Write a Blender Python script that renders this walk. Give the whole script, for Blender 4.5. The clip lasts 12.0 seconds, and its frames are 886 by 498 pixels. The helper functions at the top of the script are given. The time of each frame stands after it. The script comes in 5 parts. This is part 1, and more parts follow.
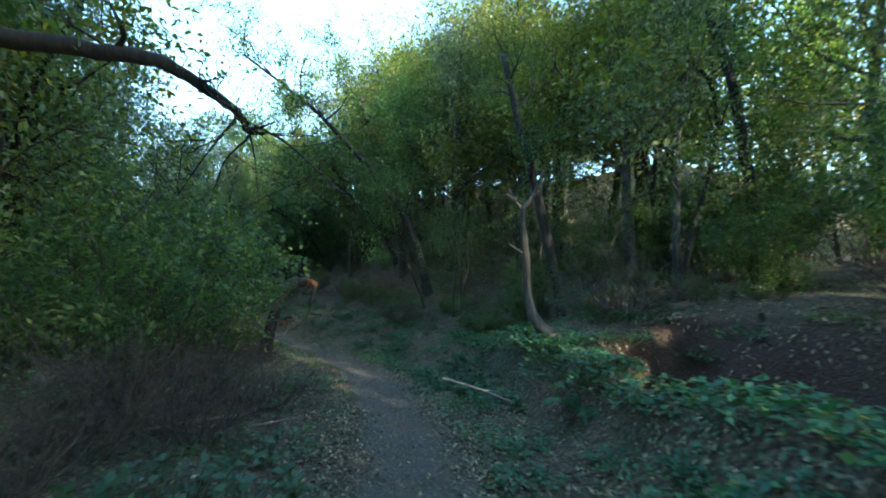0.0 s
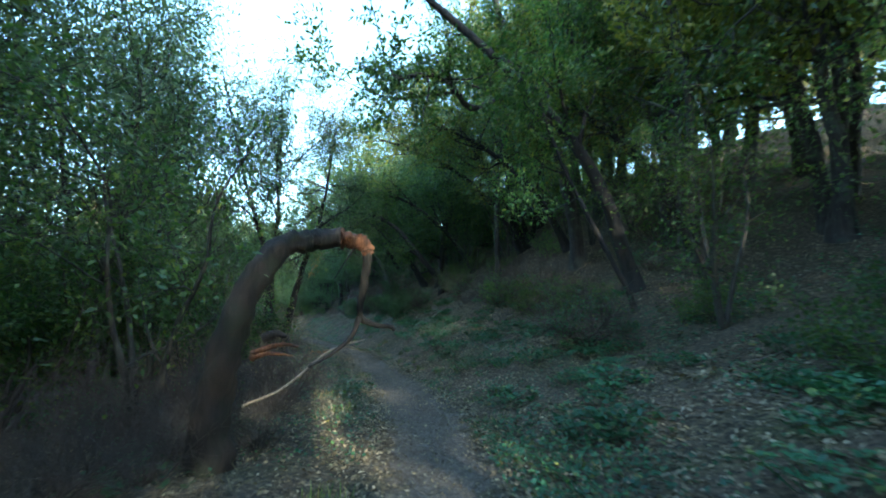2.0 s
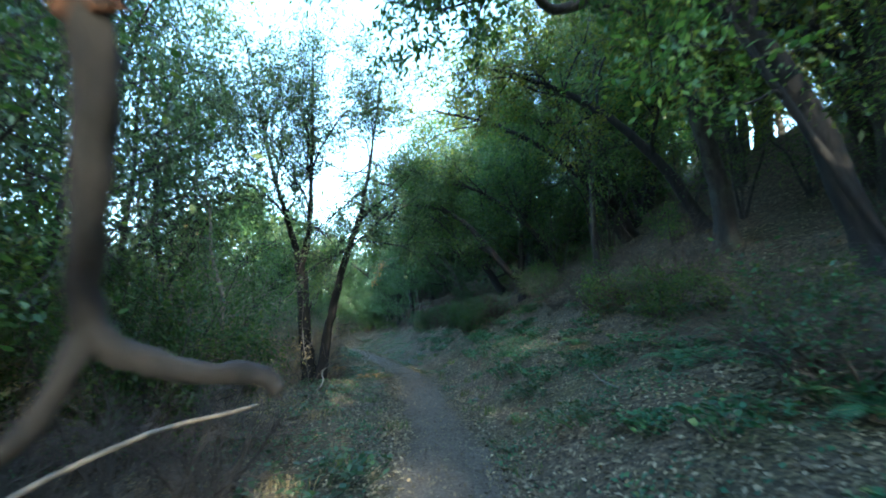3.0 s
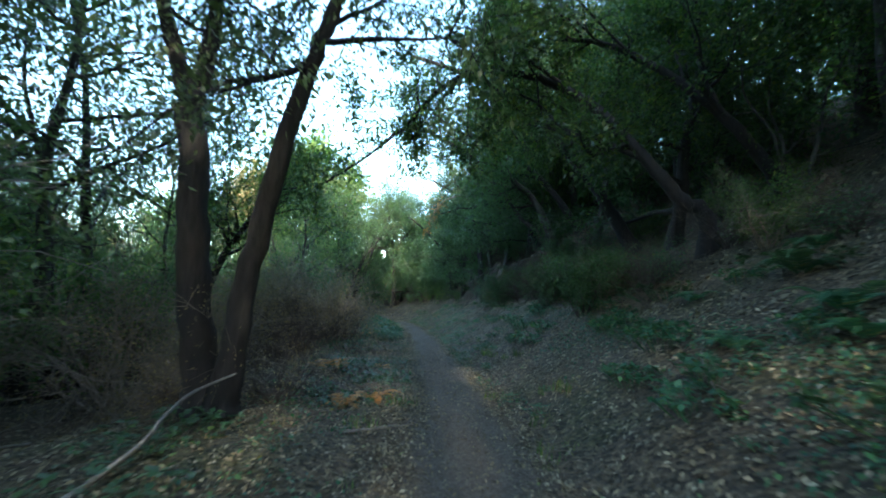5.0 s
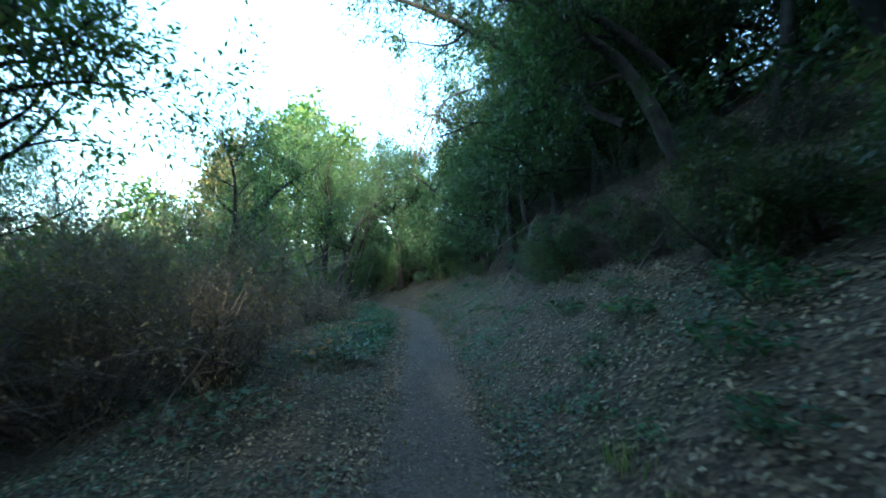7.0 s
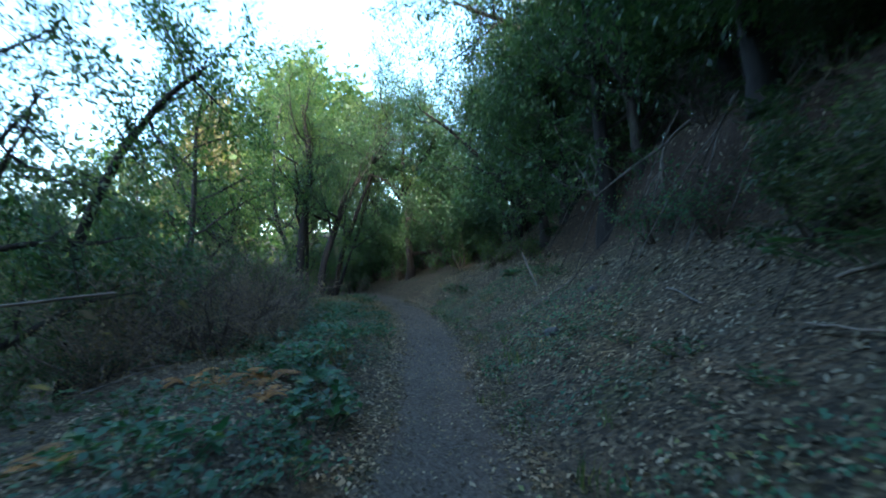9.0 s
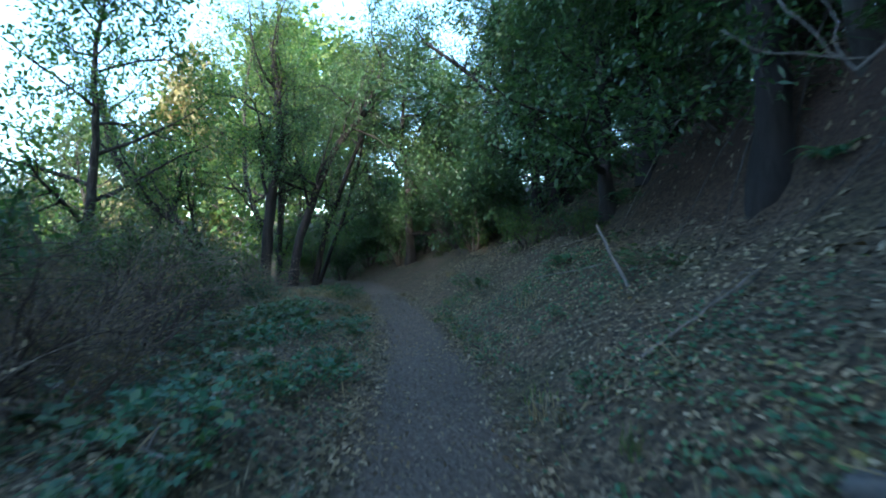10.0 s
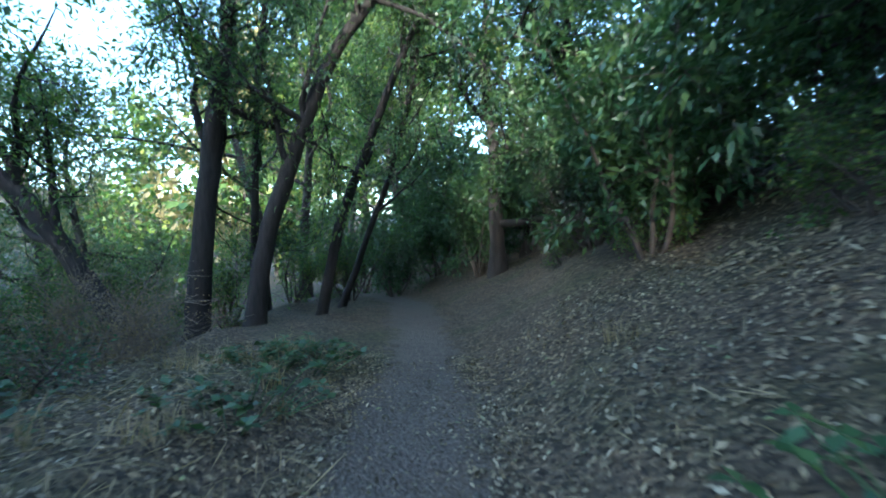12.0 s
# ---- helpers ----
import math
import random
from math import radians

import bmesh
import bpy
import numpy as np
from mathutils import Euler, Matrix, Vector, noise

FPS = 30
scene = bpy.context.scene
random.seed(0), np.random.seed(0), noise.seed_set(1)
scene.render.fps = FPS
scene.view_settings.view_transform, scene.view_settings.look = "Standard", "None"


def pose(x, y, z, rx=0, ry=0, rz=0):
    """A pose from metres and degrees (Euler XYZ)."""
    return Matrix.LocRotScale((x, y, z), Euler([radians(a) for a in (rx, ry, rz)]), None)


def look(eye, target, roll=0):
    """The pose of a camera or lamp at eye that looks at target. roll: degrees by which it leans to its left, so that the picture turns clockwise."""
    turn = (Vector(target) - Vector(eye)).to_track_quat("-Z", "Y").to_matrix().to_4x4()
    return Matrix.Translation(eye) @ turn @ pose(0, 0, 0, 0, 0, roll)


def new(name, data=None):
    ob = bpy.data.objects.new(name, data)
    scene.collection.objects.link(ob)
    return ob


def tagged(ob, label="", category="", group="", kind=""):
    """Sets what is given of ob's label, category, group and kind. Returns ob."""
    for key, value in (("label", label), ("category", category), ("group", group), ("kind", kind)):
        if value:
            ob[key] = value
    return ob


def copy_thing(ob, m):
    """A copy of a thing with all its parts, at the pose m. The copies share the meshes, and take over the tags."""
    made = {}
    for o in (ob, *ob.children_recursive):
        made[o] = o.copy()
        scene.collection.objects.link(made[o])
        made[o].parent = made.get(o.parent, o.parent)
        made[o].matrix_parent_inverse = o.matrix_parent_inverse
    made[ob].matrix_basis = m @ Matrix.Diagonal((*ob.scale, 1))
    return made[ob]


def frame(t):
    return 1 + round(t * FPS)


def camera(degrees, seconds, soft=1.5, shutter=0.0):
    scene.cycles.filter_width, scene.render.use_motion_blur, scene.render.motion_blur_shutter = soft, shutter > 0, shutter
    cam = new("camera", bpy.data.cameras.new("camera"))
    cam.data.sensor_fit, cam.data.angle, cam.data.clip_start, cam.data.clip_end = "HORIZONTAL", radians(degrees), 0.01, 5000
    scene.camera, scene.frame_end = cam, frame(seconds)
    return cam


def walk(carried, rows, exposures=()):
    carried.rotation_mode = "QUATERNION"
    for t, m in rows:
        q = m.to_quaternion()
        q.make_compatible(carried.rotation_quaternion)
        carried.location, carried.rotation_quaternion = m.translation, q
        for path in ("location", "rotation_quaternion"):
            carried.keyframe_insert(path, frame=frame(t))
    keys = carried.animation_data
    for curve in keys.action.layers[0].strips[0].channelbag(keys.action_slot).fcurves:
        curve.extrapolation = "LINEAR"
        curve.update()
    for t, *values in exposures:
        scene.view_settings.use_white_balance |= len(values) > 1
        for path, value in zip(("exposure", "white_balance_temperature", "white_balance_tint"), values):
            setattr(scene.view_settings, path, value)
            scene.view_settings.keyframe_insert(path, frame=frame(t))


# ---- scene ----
# A shaded woodland trail that follows the foot of a leafy bank, late in the day.
cam = camera(86.3, 12.0, soft=1.8, shutter=0.25)
PATH = [
    (0.0, pose(0.000, 0.000, 0.860, 94.00, -1.00, -0.07)),
    (0.5, pose(-0.081, 1.429, 0.735, 94.53, 0.54, 3.75)),
    (1.0, pose(-0.208, 2.887, 0.634, 95.15, 1.22, 7.10)),
    (1.5, pose(-0.442, 4.342, 0.476, 95.69, 0.95, 12.59)),
    (2.0, pose(-0.740, 5.706, 0.397, 96.24, 1.22, 19.51)),
    (2.5, pose(-1.161, 7.013, 0.350, 97.43, 2.43, 24.67)),
    (2.7, pose(-1.329, 7.537, 0.331, 97.90, 2.91, 26.74)),
    (4.3, pose(-3.401, 11.497, 0.173, 95.66, -2.57, 37.42)),
    (4.5, pose(-3.750, 11.964, 0.152, 95.50, -2.29, 37.62)),
    (5.0, pose(-4.624, 13.132, 0.100, 95.10, -1.59, 38.11)),
    (5.5, pose(-5.412, 14.276, 0.096, 95.20, -0.49, 38.10)),
    (6.0, pose(-6.170, 15.364, 0.053, 94.60, 0.72, 38.59)),
    (6.5, pose(-6.977, 16.377, 0.003, 93.80, 1.73, 39.69)),
    (7.0, pose(-7.784, 17.284, -0.039, 92.60, 2.33, 40.48)),
    (7.2, pose(-8.107, 17.646, -0.056, 92.12, 2.58, 40.80)),
    (8.8, pose(-10.958, 20.733, -0.181, 92.79, 2.12, 42.72)),
    (9.0, pose(-11.348, 21.142, -0.196, 91.12, 2.00, 42.60)),
    (9.5, pose(-12.324, 22.164, -0.233, 86.94, 1.70, 42.30)),
    (10.0, pose(-13.318, 23.194, -0.262, 89.19, 1.40, 43.20)),
    (10.5, pose(-14.322, 24.165, -0.274, 92.13, 1.70, 44.40)),
    (11.0, pose(-15.331, 25.156, -0.296, 92.82, 1.61, 46.39)),
    (11.5, pose(-16.346, 26.154, -0.308, 92.09, 1.62, 48.98)),
    (12.0, pose(-17.346, 27.055, -0.332, 89.51, 1.26, 54.37)),
]
walk(cam, PATH, exposures=[(0.0, 3.0, 5500, -4), (1.5, 2.9, 5500, -4), (2.5, 3.7, 5300, -3), (4.5, 3.3, 5600, 0), (7.0, 3.1, 5300, -2), (9.5, 2.75, 5200, 4), (11.0, 3.4, 5100, 4), (12.0, 3.4, 5100, 5)])

# ---- light: clear sky, low sun behind the start of the walk ----
SUN_AZ, SUN_EL = radians(-140), radians(14)  # bearing from +y turning left, height
world = bpy.data.worlds.new("sky")
scene.world = world
world.use_nodes = True
wn = world.node_tree
sky = wn.nodes.new("ShaderNodeTexSky")
sky.sky_type, sky.sun_disc = "NISHITA", False
sky.sun_elevation, sky.sun_rotation = SUN_EL, -SUN_AZ
wn.links.new(sky.outputs[0], wn.nodes["Background"].inputs[0])
wn.nodes["Background"].inputs[1].default_value = 0.15
sun_data = bpy.data.lights.new("sun", "SUN")
sun_data.energy, sun_data.angle, sun_data.color = 2.3, radians(0.6), (1.0, 0.84, 0.62)
sun = new("sun", sun_data)
sun_dir = Vector((-math.sin(SUN_AZ) * math.cos(SUN_EL), math.cos(SUN_AZ) * math.cos(SUN_EL), math.sin(SUN_EL)))
sun.matrix_basis = look(tuple(sun_dir * 60), (0, 0, 0))

# ---- materials ----


def material(name):
    m = bpy.data.materials.new(name)
    m.use_nodes = True
    nt = m.node_tree
    return m, nt, nt.nodes["Principled BSDF"]


def ramp(nt, src, stops):
    r = nt.nodes.new("ShaderNodeValToRGB")
    el = r.color_ramp.elements
    while len(el) < len(stops):
        el.new(0.5)
    for e, (p, c) in zip(el, stops):
        e.position, e.color = p, (*c, 1)
    nt.links.new(src, r.inputs[0])
    return r.outputs[0]


def noise_tex(nt, scale, detail=4.0, stretch=None, rough=0.6):
    tc = nt.nodes.new("ShaderNodeTexCoord")
    n = nt.nodes.new("ShaderNodeTexNoise")
    n.inputs["Scale"].default_value, n.inputs["Detail"].default_value, n.inputs["Roughness"].default_value = scale, detail, rough
    src = tc.outputs["Object"]
    if stretch:
        mp = nt.nodes.new("ShaderNodeMapping")
        mp.inputs["Scale"].default_value = stretch
        nt.links.new(src, mp.inputs[0])
        src = mp.outputs[0]
    nt.links.new(src, n.inputs["Vector"])
    return n.outputs["Fac"]


def mixrgb(nt, fac, a, b, mode="MIX"):
    m = nt.nodes.new("ShaderNodeMix")
    m.data_type, m.blend_type = "RGBA", mode
    for sock, v in ((m.inputs[0], fac), (m.inputs[6], a), (m.inputs[7], b)):
        if isinstance(v, (float, int)):
            sock.default_value = v
        elif isinstance(v, tuple):
            sock.default_value = (*v, 1)
        else:
            nt.links.new(v, sock)
    return m.outputs[2]


def bump(nt, bsdf, height, strength, distance):
    b = nt.nodes.new("ShaderNodeBump")
    b.inputs["Strength"].default_value, b.inputs["Distance"].default_value = strength, distance
    nt.links.new(height, b.inputs["Height"])
    nt.links.new(b.outputs[0], bsdf.inputs["Normal"])


def leaf_material(name, stops, through_light=0.5, rough=0.45):
    """Leaves: each its own tone, with tree-wide drift, some light passing through."""
    m, nt, p = material(name)
    geo = nt.nodes.new("ShaderNodeNewGeometry")
    col = ramp(nt, geo.outputs["Random Per Island"], stops)
    info = nt.nodes.new("ShaderNodeObjectInfo")
    hsv = nt.nodes.new("ShaderNodeHueSaturation")
    mr = nt.nodes.new("ShaderNodeMapRange")
    mr.inputs["To Min"].default_value, mr.inputs["To Max"].default_value = 0.75, 1.3
    nt.links.new(info.outputs["Random"], mr.inputs[0])
    nt.links.new(mr.outputs[0], hsv.inputs["Value"])
    nt.links.new(col, hsv.inputs["Color"])
    blotch = ramp(nt, noise_tex(nt, 1.3, 3), [(0.35, (0.75, 0.8, 0.8)), (0.65, (1.15, 1.1, 0.95))])
    col = mixrgb(nt, 1.0, hsv.outputs[0], blotch, "MULTIPLY")
    nt.links.new(col, p.inputs["Base Color"])
    p.inputs["Roughness"].default_value = rough
    tr = nt.nodes.new("ShaderNodeBsdfTranslucent")
    warm = mixrgb(nt, 1.0, col, (1.25, 1.3, 0.6), "MULTIPLY")
    nt.links.new(warm, tr.inputs[0])
    mix = nt.nodes.new("ShaderNodeMixShader")
    mix.inputs[0].default_value = through_light
    nt.links.new(p.outputs[0], mix.inputs[1])
    nt.links.new(tr.outputs[0], mix.inputs[2])
    nt.links.new(mix.outputs[0], nt.nodes["Material Output"].inputs[0])
    return m


def bark_material(name, dark, light, lichen=None):
    m, nt, p = material(name)
    grain = noise_tex(nt, 22, 6, (1, 1, 0.16), 0.7)
    col = ramp(nt, grain, [(0.32, dark), (0.68, light)])
    if lichen:
        patch = ramp(nt, noise_tex(nt, 3.1, 5), [(0.5, (0, 0, 0)), (0.62, (1, 1, 1))])
        col = mixrgb(nt, patch, col, lichen)
    nt.links.new(col, p.inputs["Base Color"])
    p.inputs["Roughness"].default_value = 0.9
    bump(nt, p, grain, 0.9, 0.02)
    return m


OAK_LEAF = leaf_material("oak_leaf", [(0.0, (0.047, 0.095, 0.034)), (0.5, (0.081, 0.149, 0.047)), (0.85, (0.135, 0.203, 0.054)), (1.0, (0.230, 0.257, 0.068))])
BAY_LEAF = leaf_material("bay_leaf", [(0.0, (0.034, 0.075, 0.034)), (0.6, (0.057, 0.115, 0.052)), (1.0, (0.103, 0.161, 0.057))], 0.35, 0.38)
# Yellow-green that puts sunlight into the leaf colour, even where no sun reaches.
SUN_GOLD_LEAF = leaf_material("sun_gold_leaf", [(0.0, (0.1, 0.13, 0.03)), (0.6, (0.17, 0.19, 0.04)), (1.0, (0.28, 0.25, 0.05))], 0.5)
WILLOW_LEAF = leaf_material("willow_leaf", [(0.0, (0.069, 0.109, 0.057)), (0.6, (0.115, 0.161, 0.081)), (1.0, (0.184, 0.218, 0.115))], 0.45)
HERB_LEAF = leaf_material("herb_leaf", [(0.0, (0.035, 0.1, 0.055)), (0.6, (0.06, 0.155, 0.085)), (0.92, (0.1, 0.19, 0.07)), (1.0, (0.28, 0.22, 0.07))], 0.35)
GRASS_BLADE = leaf_material("grass_blade", [(0.0, (0.06, 0.11, 0.03)), (0.6, (0.1, 0.16, 0.04)), (1.0, (0.22, 0.2, 0.08))], 0.35)
DRY_GRASS = leaf_material("dry_grass", [(0.0, (0.15, 0.115, 0.07)), (0.6, (0.25, 0.195, 0.115)), (1.0, (0.36, 0.29, 0.18))], 0.3, 0.7)
LITTER = leaf_material("dead_leaf", [(0.0, (0.06, 0.046, 0.028)), (0.3, (0.13, 0.1, 0.06)), (0.65, (0.26, 0.205, 0.125)), (0.9, (0.35, 0.285, 0.19)), (0.98, (0.48, 0.41, 0.3)), (1.0, (0.2, 0.24, 0.09))], 0.1, 0.65)
# Cream of a sunlit hillside and its dry grass, put into far leaves.
SUN_PALE_LEAF = leaf_material("sun_pale_leaf", [(0.0, (0.16, 0.15, 0.07)), (0.6, (0.26, 0.23, 0.11)), (1.0, (0.36, 0.3, 0.16))], 0.4)
RUST_LEAF = leaf_material("rusty_bracken", [(0.0, (0.22, 0.1, 0.04)), (0.6, (0.42, 0.21, 0.07)), (1.0, (0.55, 0.34, 0.13))], 0.35, 0.7)
MOSSY_BARK = bark_material("mossy_bark", (0.004, 0.0032, 0.0028), (0.036, 0.027, 0.021), (0.012, 0.016, 0.008))
GREY_WOOD = bark_material("weathered_wood", (0.022, 0.019, 0.016), (0.1, 0.087, 0.074))
BARK = bark_material("oak_bark", (0.014, 0.011, 0.009), (0.065, 0.053, 0.043), (0.08, 0.08, 0.06))
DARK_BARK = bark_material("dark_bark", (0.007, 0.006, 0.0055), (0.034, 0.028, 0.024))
PALE_WOOD = bark_material("bleached_wood", (0.1, 0.09, 0.078), (0.28, 0.25, 0.215))
# Darker copy of the twig bark, with undergrowth shade put into its colour.
SHADE_TWIG = bark_material("shade_toned_twig", (0.03, 0.024, 0.019), (0.12, 0.095, 0.075))
TWIG = bark_material("twig_bark", (0.09, 0.072, 0.055), (0.32, 0.26, 0.2))
STONE = bark_material("grey_stone", (0.045, 0.044, 0.042), (0.14, 0.137, 0.13), (0.07, 0.08, 0.055))
RAW_WOOD = bark_material("raw_wood", (0.018, 0.008, 0.005), (0.17, 0.068, 0.028))


def ground_material():
    """Leaf mould and soil; bare trodden earth along the trail, red soil on the cut bank, darkened for the hollow's
    shade.
    """
    m, nt, p = material("woodland_soil")
    fine, broad = noise_tex(nt, 38, 8, None, 0.75), noise_tex(nt, 1.1, 5)
    mould = ramp(nt, fine, [(0.25, (0.022, 0.018, 0.012)), (0.5, (0.075, 0.06, 0.038)), (0.75, (0.17, 0.14, 0.09))])
    tcl = nt.nodes.new("ShaderNodeTexCoord")
    cell = nt.nodes.new("ShaderNodeTexVoronoi")
    cell.inputs["Scale"].default_value = 34
    mpl = nt.nodes.new("ShaderNodeMapping")
    mpl.inputs["Scale"].default_value = (1.0, 1.6, 1.0)
    nt.links.new(tcl.outputs["Object"], mpl.inputs[0])
    nt.links.new(mpl.outputs[0], cell.inputs["Vector"])
    tone = ramp(nt, cell.outputs["Color"], [(0.1, (0.25, 0.22, 0.2)), (0.45, (0.9, 0.85, 0.8)), (0.75, (1.9, 1.75, 1.6)), (1.0, (3.0, 2.8, 2.5))])
    mould = mixrgb(nt, 0.85, mould, tone, "MULTIPLY")
    green = ramp(nt, broad, [(0.48, (1, 1, 1)), (0.66, (0.55, 0.8, 0.42))])
    mould = mixrgb(nt, 0.7, mould, green, "MULTIPLY")
    grit = nt.nodes.new("ShaderNodeTexVoronoi")
    grit.inputs["Scale"].default_value = 55
    tc = nt.nodes.new("ShaderNodeTexCoord")
    nt.links.new(tc.outputs["Object"], grit.inputs["Vector"])
    earth = ramp(nt, fine, [(0.3, (0.06, 0.049, 0.037)), (0.5, (0.13, 0.108, 0.084)), (0.72, (0.26, 0.22, 0.175))])
    stones = ramp(nt, grit.outputs["Distance"], [(0.1, (1.25, 1.22, 1.2)), (0.4, (0.8, 0.8, 0.8))])
    earth = mixrgb(nt, 0.6, earth, stones, "MULTIPLY")
    earth = mixrgb(nt, 0.5, earth, ramp(nt, broad, [(0.35, (0.72, 0.7, 0.68)), (0.7, (1.15, 1.12, 1.1))]), "MULTIPLY")
    # Red soil, its tone lowered so that the hollow looks shaded.
    red = ramp(nt, fine, [(0.3, (0.02, 0.012, 0.008)), (0.7, (0.085, 0.045, 0.028))])
    a = nt.nodes.new("ShaderNodeAttribute")
    a.attribute_name = "trodden"
    b = nt.nodes.new("ShaderNodeAttribute")
    b.attribute_name = "bare"
    ragged = nt.nodes.new("ShaderNodeMath")
    ragged.operation = "MULTIPLY_ADD"
    ragged.inputs[1].default_value, ragged.inputs[2].default_value = 1.6, -0.8
    nt.links.new(noise_tex(nt, 7, 6), ragged.inputs[0])
    add = nt.nodes.new("ShaderNodeMath")
    nt.links.new(a.outputs["Fac"], add.inputs[0])
    nt.links.new(ragged.outputs[0], add.inputs[1])
    edge = ramp(nt, add.outputs[0], [(0.38, (0, 0, 0)), (0.62, (1, 1, 1))])
    col = mixrgb(nt, b.outputs["Fac"], mould, red)
    col = mixrgb(nt, edge, col, earth)
    nt.links.new(col, p.inputs["Base Color"])
    p.inputs["Roughness"].default_value = 0.95
    h = nt.nodes.new("ShaderNodeMath")
    h.operation = "ADD"
    nt.links.new(fine, h.inputs[0])
    nt.links.new(cell.outputs["Distance"], h.inputs[1])
    bump(nt, p, h.outputs[0], 0.8, 0.03)
    return m


SOIL = ground_material()

# ---- meshes ----


def mesh_from(name, verts, faces, mat, smooth=False):
    """A mesh from an n x 3 array and an m x 4 array of quads."""
    me = bpy.data.meshes.new(name)
    nv, nf = len(verts), len(faces)
    me.vertices.add(nv)
    me.vertices.foreach_set("co", np.asarray(verts, np.float32).ravel())
    me.loops.add(nf * 4)
    me.loops.foreach_set("vertex_index", np.asarray(faces, np.int32).ravel())
    me.polygons.add(nf)
    me.polygons.foreach_set("loop_start", np.arange(nf, dtype=np.int32) * 4)
    me.polygons.foreach_set("loop_total", np.full(nf, 4, np.int32))
    if smooth:
        me.polygons.foreach_set("use_smooth", np.ones(nf, bool))
    me.materials.append(mat)
    me.update(calc_edges=True)
    me.validate()
    return me


def part(name, geo, mat, parent, label="", smooth=False):
    ob = new(name, mesh_from(name, *geo, mat, smooth))
    ob.parent = parent
    return tagged(ob, label)


def joined(pieces):
    vs, fs, k = [], [], 0
    for v, f in pieces:
        vs.append(v)
        fs.append(np.asarray(f) + k)
        k += len(v)
    return np.vstack(vs), np.vstack(fs)


def unit(v):
    v = np.asarray(v, float)
    return v / np.maximum(np.linalg.norm(v, axis=-1, keepdims=True), 1e-9)


def smoothed(points, radii, n):
    """A Catmull-Rom line through the points, n steps a span."""
    p, r = np.asarray(points, float), np.asarray(radii, float)
    p = np.vstack([2 * p[0] - p[1], p, 2 * p[-1] - p[-2]])
    out, rad = [], []
    for i in range(1, len(p) - 2):
        for u in np.arange(n) / n:
            a, b, c, d = p[i - 1], p[i], p[i + 1], p[i + 2]
            out.append(0.5 * (2 * b + (c - a) * u + (2 * a - 5 * b + 4 * c - d) * u * u + (3 * b - a - 3 * c + d) * u ** 3))
            rad.append(r[i - 1] * (1 - u) + r[i] * u)
    return np.vstack([out, p[-2]]), np.append(rad, r[-1])


def tube(points, radii, sides=7, rough=0.0, rng=None):
    p, r = np.asarray(points, float), np.asarray(radii, float)
    t = unit(np.gradient(p, axis=0))
    ref = np.array([0.0, 0.0, 1.0]) if abs(t[0, 2]) < 0.8 else np.array([1.0, 0.0, 0.0])
    rings, u = [], unit(np.cross(t[0], ref))
    ang = np.arange(sides) / sides * 2 * math.pi
    for i in range(len(p)):
        u = unit(u - t[i] * (u @ t[i]))
        w = np.cross(t[i], u)
        k = r[i] * (1 + (rng.normal(0, rough, sides) if rough else 0))
        rings.append(p[i] + np.outer(np.cos(ang) * k, u) + np.outer(np.sin(ang) * k, w))
    v = np.vstack(rings)
    i, j = np.meshgrid(np.arange(len(p) - 1), np.arange(sides), indexing="ij")
    a, b = i * sides + j, i * sides + (j + 1) % sides
    f = np.stack([a, b, b + sides, a + sides], -1).reshape(-1, 4)
    caps = []
    for o in (0, (len(p) - 1) * sides):
        for k in range(1, sides - 2, 2):
            caps.append([o, o + k, o + k + 1, o + min(k + 2, sides - 1)])
    return v, np.vstack([f, caps]) if caps and sides >= 6 else f


def leaf_cloud(centres, dirs, length, width, rng, flat=0.5, droop=0.25):
    """One folded four-cornered leaf at each centre, pointing along dirs with scatter."""
    c = np.asarray(centres, float)
    n = len(c)
    d = unit(np.asarray(dirs) + rng.normal(0, 0.6, (n, 3)) - np.array([0, 0, droop]))
    up = unit(rng.normal(0, 1, (n, 3)) + np.array([0, 0, flat * 3]))
    side = unit(np.cross(d, up))
    nor = np.cross(side, d)
    ln = (length * rng.uniform(0.6, 1.3, n))[:, None]
    w = (width * rng.uniform(0.7, 1.25, n))[:, None]
    v = np.stack([c, c + d * ln * 0.45 + side * w / 2 + nor * w * 0.18, c + d * ln, c + d * ln * 0.45 - side * w / 2 + nor * w * 0.18], 1).reshape(-1, 3)
    return v, np.arange(n * 4).reshape(-1, 4)


def grow(start, way, length, radius, rng, steps=6, wobble=0.16, rise=0.05):
    """A wandering branch: its points and radii."""
    p, d = np.array(start, float), unit(way)
    out, rad = [p.copy()], [radius]
    for i in range(steps):
        d = unit(d + rng.normal(0, wobble, 3) + np.array([0, 0, rise]))
        p = p + d * length / steps
        out.append(p.copy())
        rad.append(radius * (1 - 0.85 * (i + 1) / steps))
    return np.array(out), np.array(rad)


